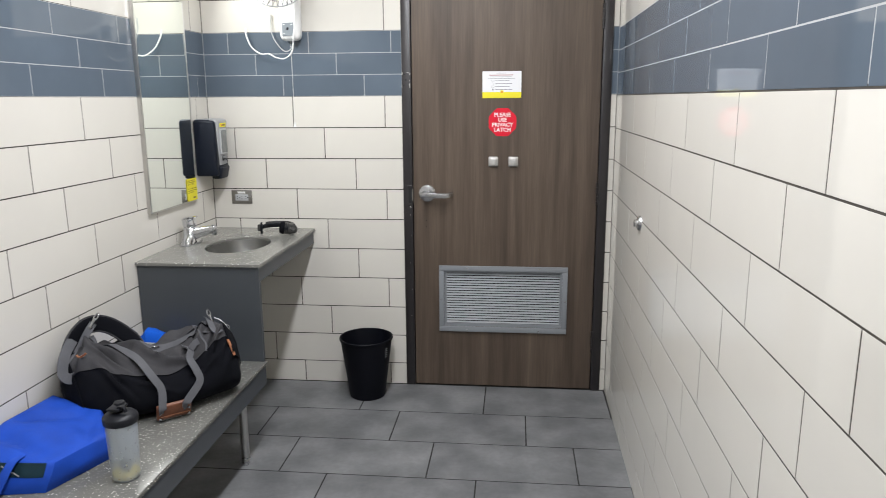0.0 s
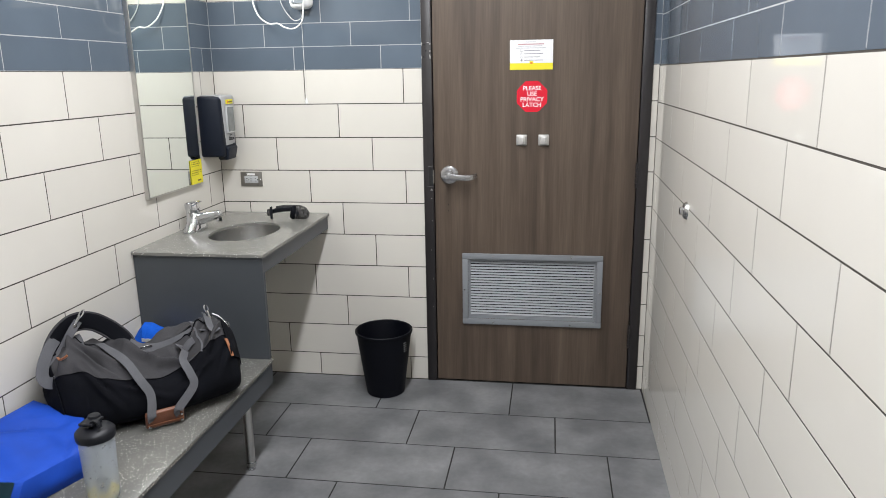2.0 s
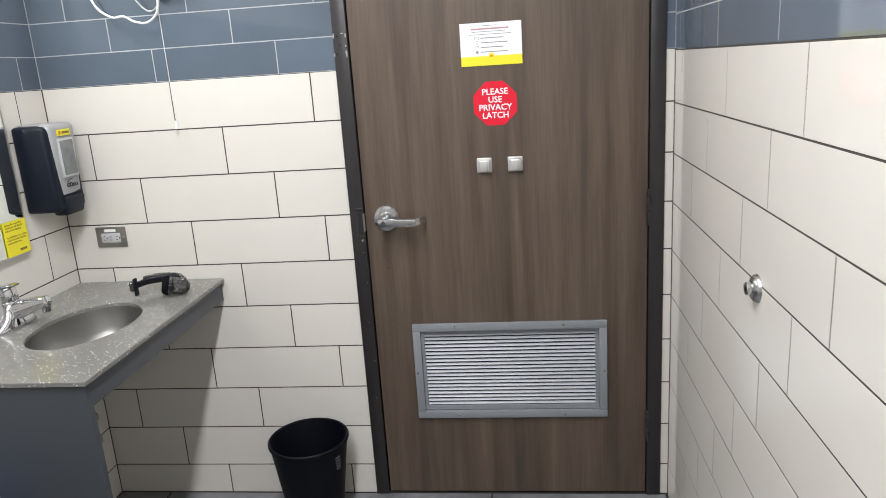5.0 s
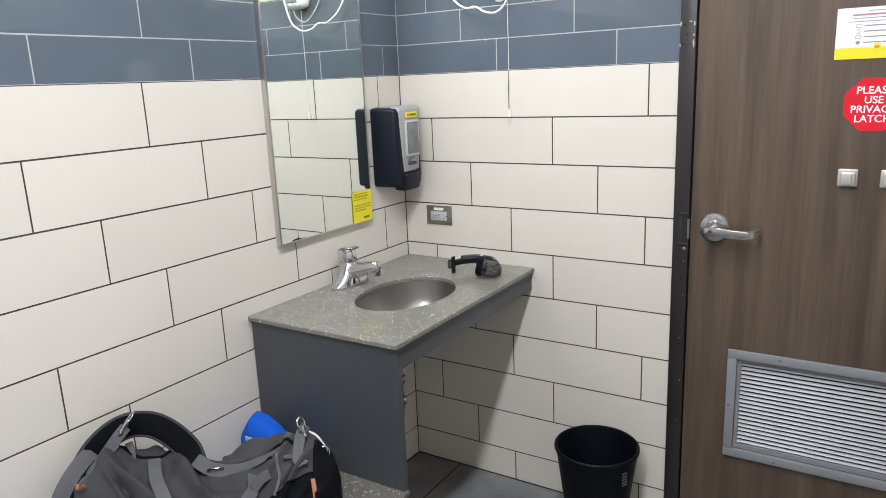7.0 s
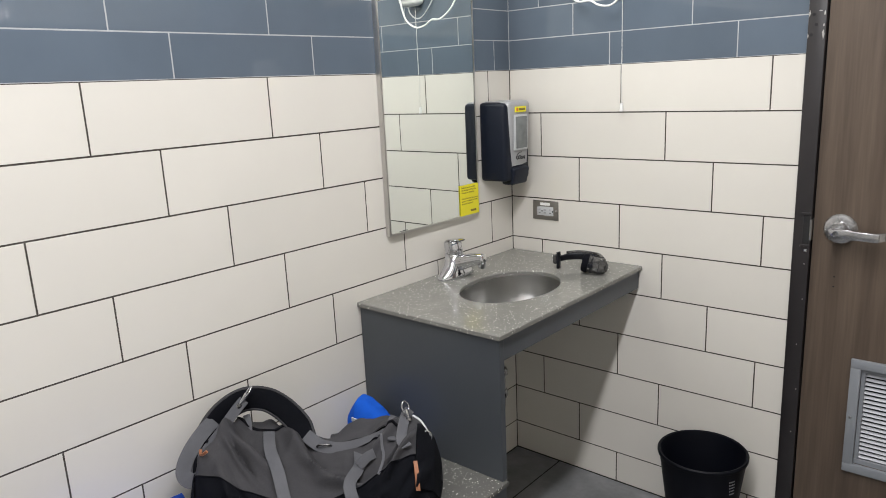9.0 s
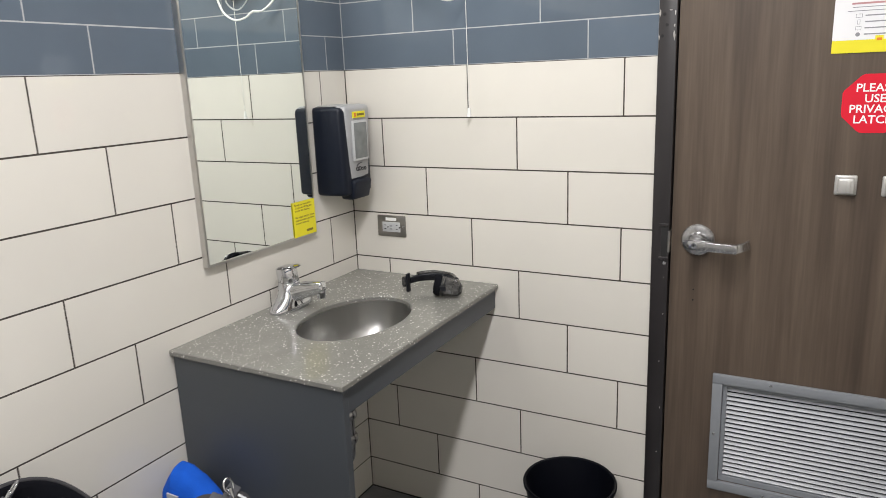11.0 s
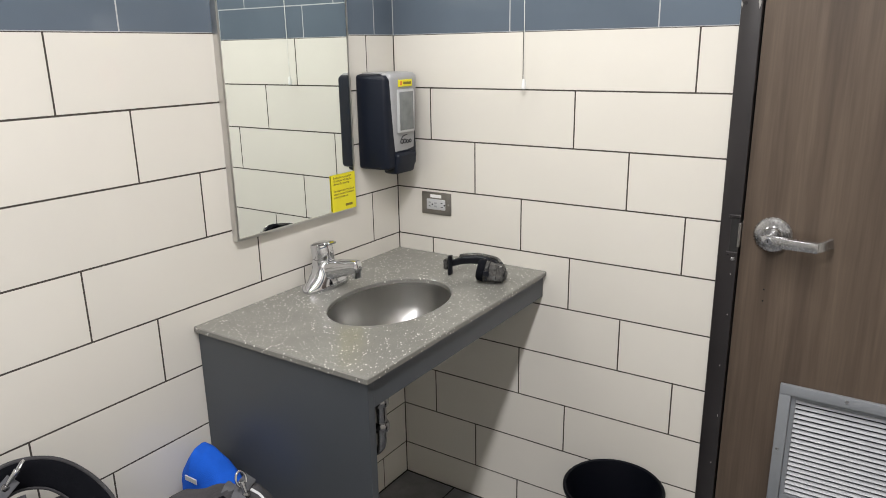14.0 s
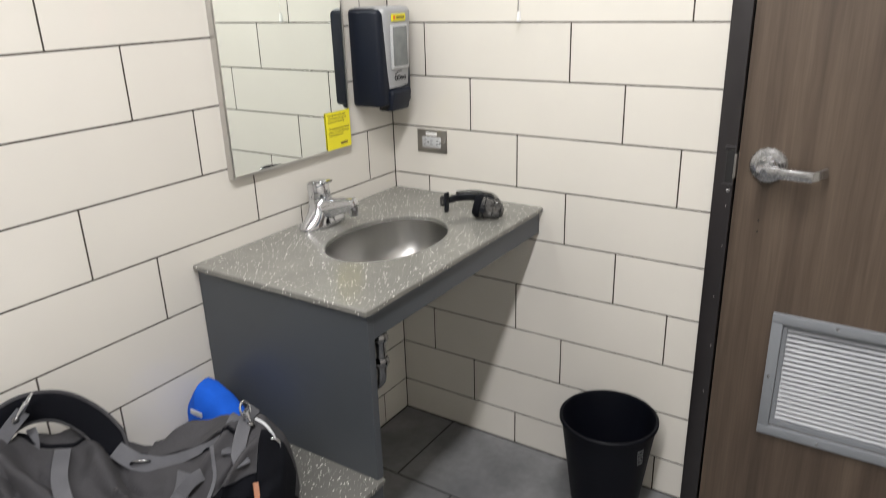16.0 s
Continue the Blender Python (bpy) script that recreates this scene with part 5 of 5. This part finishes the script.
part("diffuser", box(XL + 0.0305, XL + 0.075, 3.16, 3.68, 2.005, 2.075, 0.012, 3), DIFFUSER, bar, "glowing diffuser", 40)


# ---- tiles, each a piece of its wall or of the floor ----
tile_meshes = {}


def tile_mesh(w, h, d, e, material, name):
    key = (round(w, 3), round(h, 3), name)
    if key not in tile_meshes:
        vs = []
        for inset, z in ((e, 0.0), (e * 0.25, -e * 0.45), (0.0, -e * 1.2), (0.0, -d)):
            vs += [(-w / 2 + inset, -h / 2 + inset, z), (w / 2 - inset, -h / 2 + inset, z), (w / 2 - inset, h / 2 - inset, z), (-w / 2 + inset, h / 2 - inset, z)]
        fs = [(0, 1, 2, 3)]
        for r in range(3):
            for i in range(4):
                j = (i + 1) % 4
                fs.append((4 * r + i, 4 * r + 4 + i, 4 * r + 4 + j, 4 * r + j))
        me = bpy.data.meshes.new("tile")
        me.from_pydata(vs, [], fs)
        me.materials.append(material)
        tile_meshes[key] = me
    return tile_meshes[key]


tile_rng = random.Random(11)


def lay(parent, m, rows, spans, material, d, e, joint, tilt=0.0006):
    """rows: (v0, v1, u of one joint, tile length). spans(v0, v1): the stretches of u that are tiled."""
    for v0, v1, base, length in rows:
        for a, b in spans(v0, v1):
            k = math.floor((a - base) / length)
            while base + k * length < b:
                u0, u1 = max(base + k * length, a), min(base + (k + 1) * length, b)
                k += 1
                w, h = u1 - u0 - joint, v1 - v0 - joint
                if w < 0.006 or h < 0.006:
                    continue
                ob = new("tile", tile_mesh(w, h, d, e, material, material.name))
                ob.parent = parent
                ob.matrix_basis = m @ Matrix.Translation(((u0 + u1) / 2, (v0 + v1) / 2, tile_rng.uniform(-0.0001, 0.0001))) @ Euler((tile_rng.gauss(0, tilt), tile_rng.gauss(0, tilt * 0.5), 0)).to_matrix().to_4x4()


def wall_rows(cream, blue, down_dir):
    """cream: a joint in the first course under the band; blue: one in the band's lowest course; courses step a third of a tile."""
    cl, ch, bl, bh = 0.4605, 0.1525, 0.404, 0.1015
    lower = [(max(BZ0 - (j + 1) * ch, 0.001), BZ0 - j * ch, cream + down_dir * j * cl / 3, cl) for j in range(10)]
    band = [(BZ0 + j * bh, BZ0 + (j + 1) * bh, blue - down_dir * j * bl / 3, bl) for j in range(3)]
    upper = [(BZ1 + j * ch, min(BZ1 + (j + 1) * ch, ROOF), cream + 0.003 - down_dir * j * cl / 3, cl) for j in range(7)]
    return lower + upper, band


M_BACK = Matrix(((1, 0, 0, 0), (0, 0, -1, YB), (0, 1, 0, 0), (0, 0, 0, 1)))
M_LEFT = Matrix(((0, 0, 1, XL), (1, 0, 0, 0), (0, 1, 0, 0), (0, 0, 0, 1)))
M_RIGHT = Matrix(((0, 0, -1, XR), (-1, 0, 0, 0), (0, 1, 0, -0.005), (0, 0, 0, 1)))
back_spans = lambda v0, v1: [(XL, DX0), (DX1, XR)] if v0 < DTOP - 0.01 else [(XL, XR)]
for parent, m, cream, blue, way, spans in ((wall_back, M_BACK, -0.634, -0.733, 1, back_spans),
                                           (wall_left, M_LEFT, 2.819, 2.568, 1, lambda a, b: [(YF, YB - 0.0005)]),
                                           (wall_right, M_RIGHT, -1.478, -1.790, -1, lambda a, b: [(-YB + 0.0005, -YF)])):
    creams, blues = wall_rows(cream, blue, way)
    lay(parent, m, creams, spans, CREAM, 0.0069, 0.0003, 0.0040)
    lay(parent, m, blues, spans, BLUE, 0.0069, 0.0003, 0.0032)

floor_rows = []
for j in range(19):
    y1 = 3.838 - 0.3005 * j
    floor_rows.append((y1 - 0.3005, y1 if j else YB, -0.133 + 0.2003 * j, 0.601))
lay(floor, Matrix.Identity(4), [(max(a, YF), b, c, d) for a, b, c, d in floor_rows if b > YF + 0.01], lambda a, b: [(XL, XR)], FLOOR_TILE, 0.0029, 0.0006, 0.0058, 0.0002)

# the long wall closes in slightly towards the camera's end of the room
wall_right.matrix_basis = Matrix.Translation((XR, YB, 0)) @ Matrix.Rotation(-0.0075, 4, "Z") @ Matrix.Translation((-XR, -YB, 0))
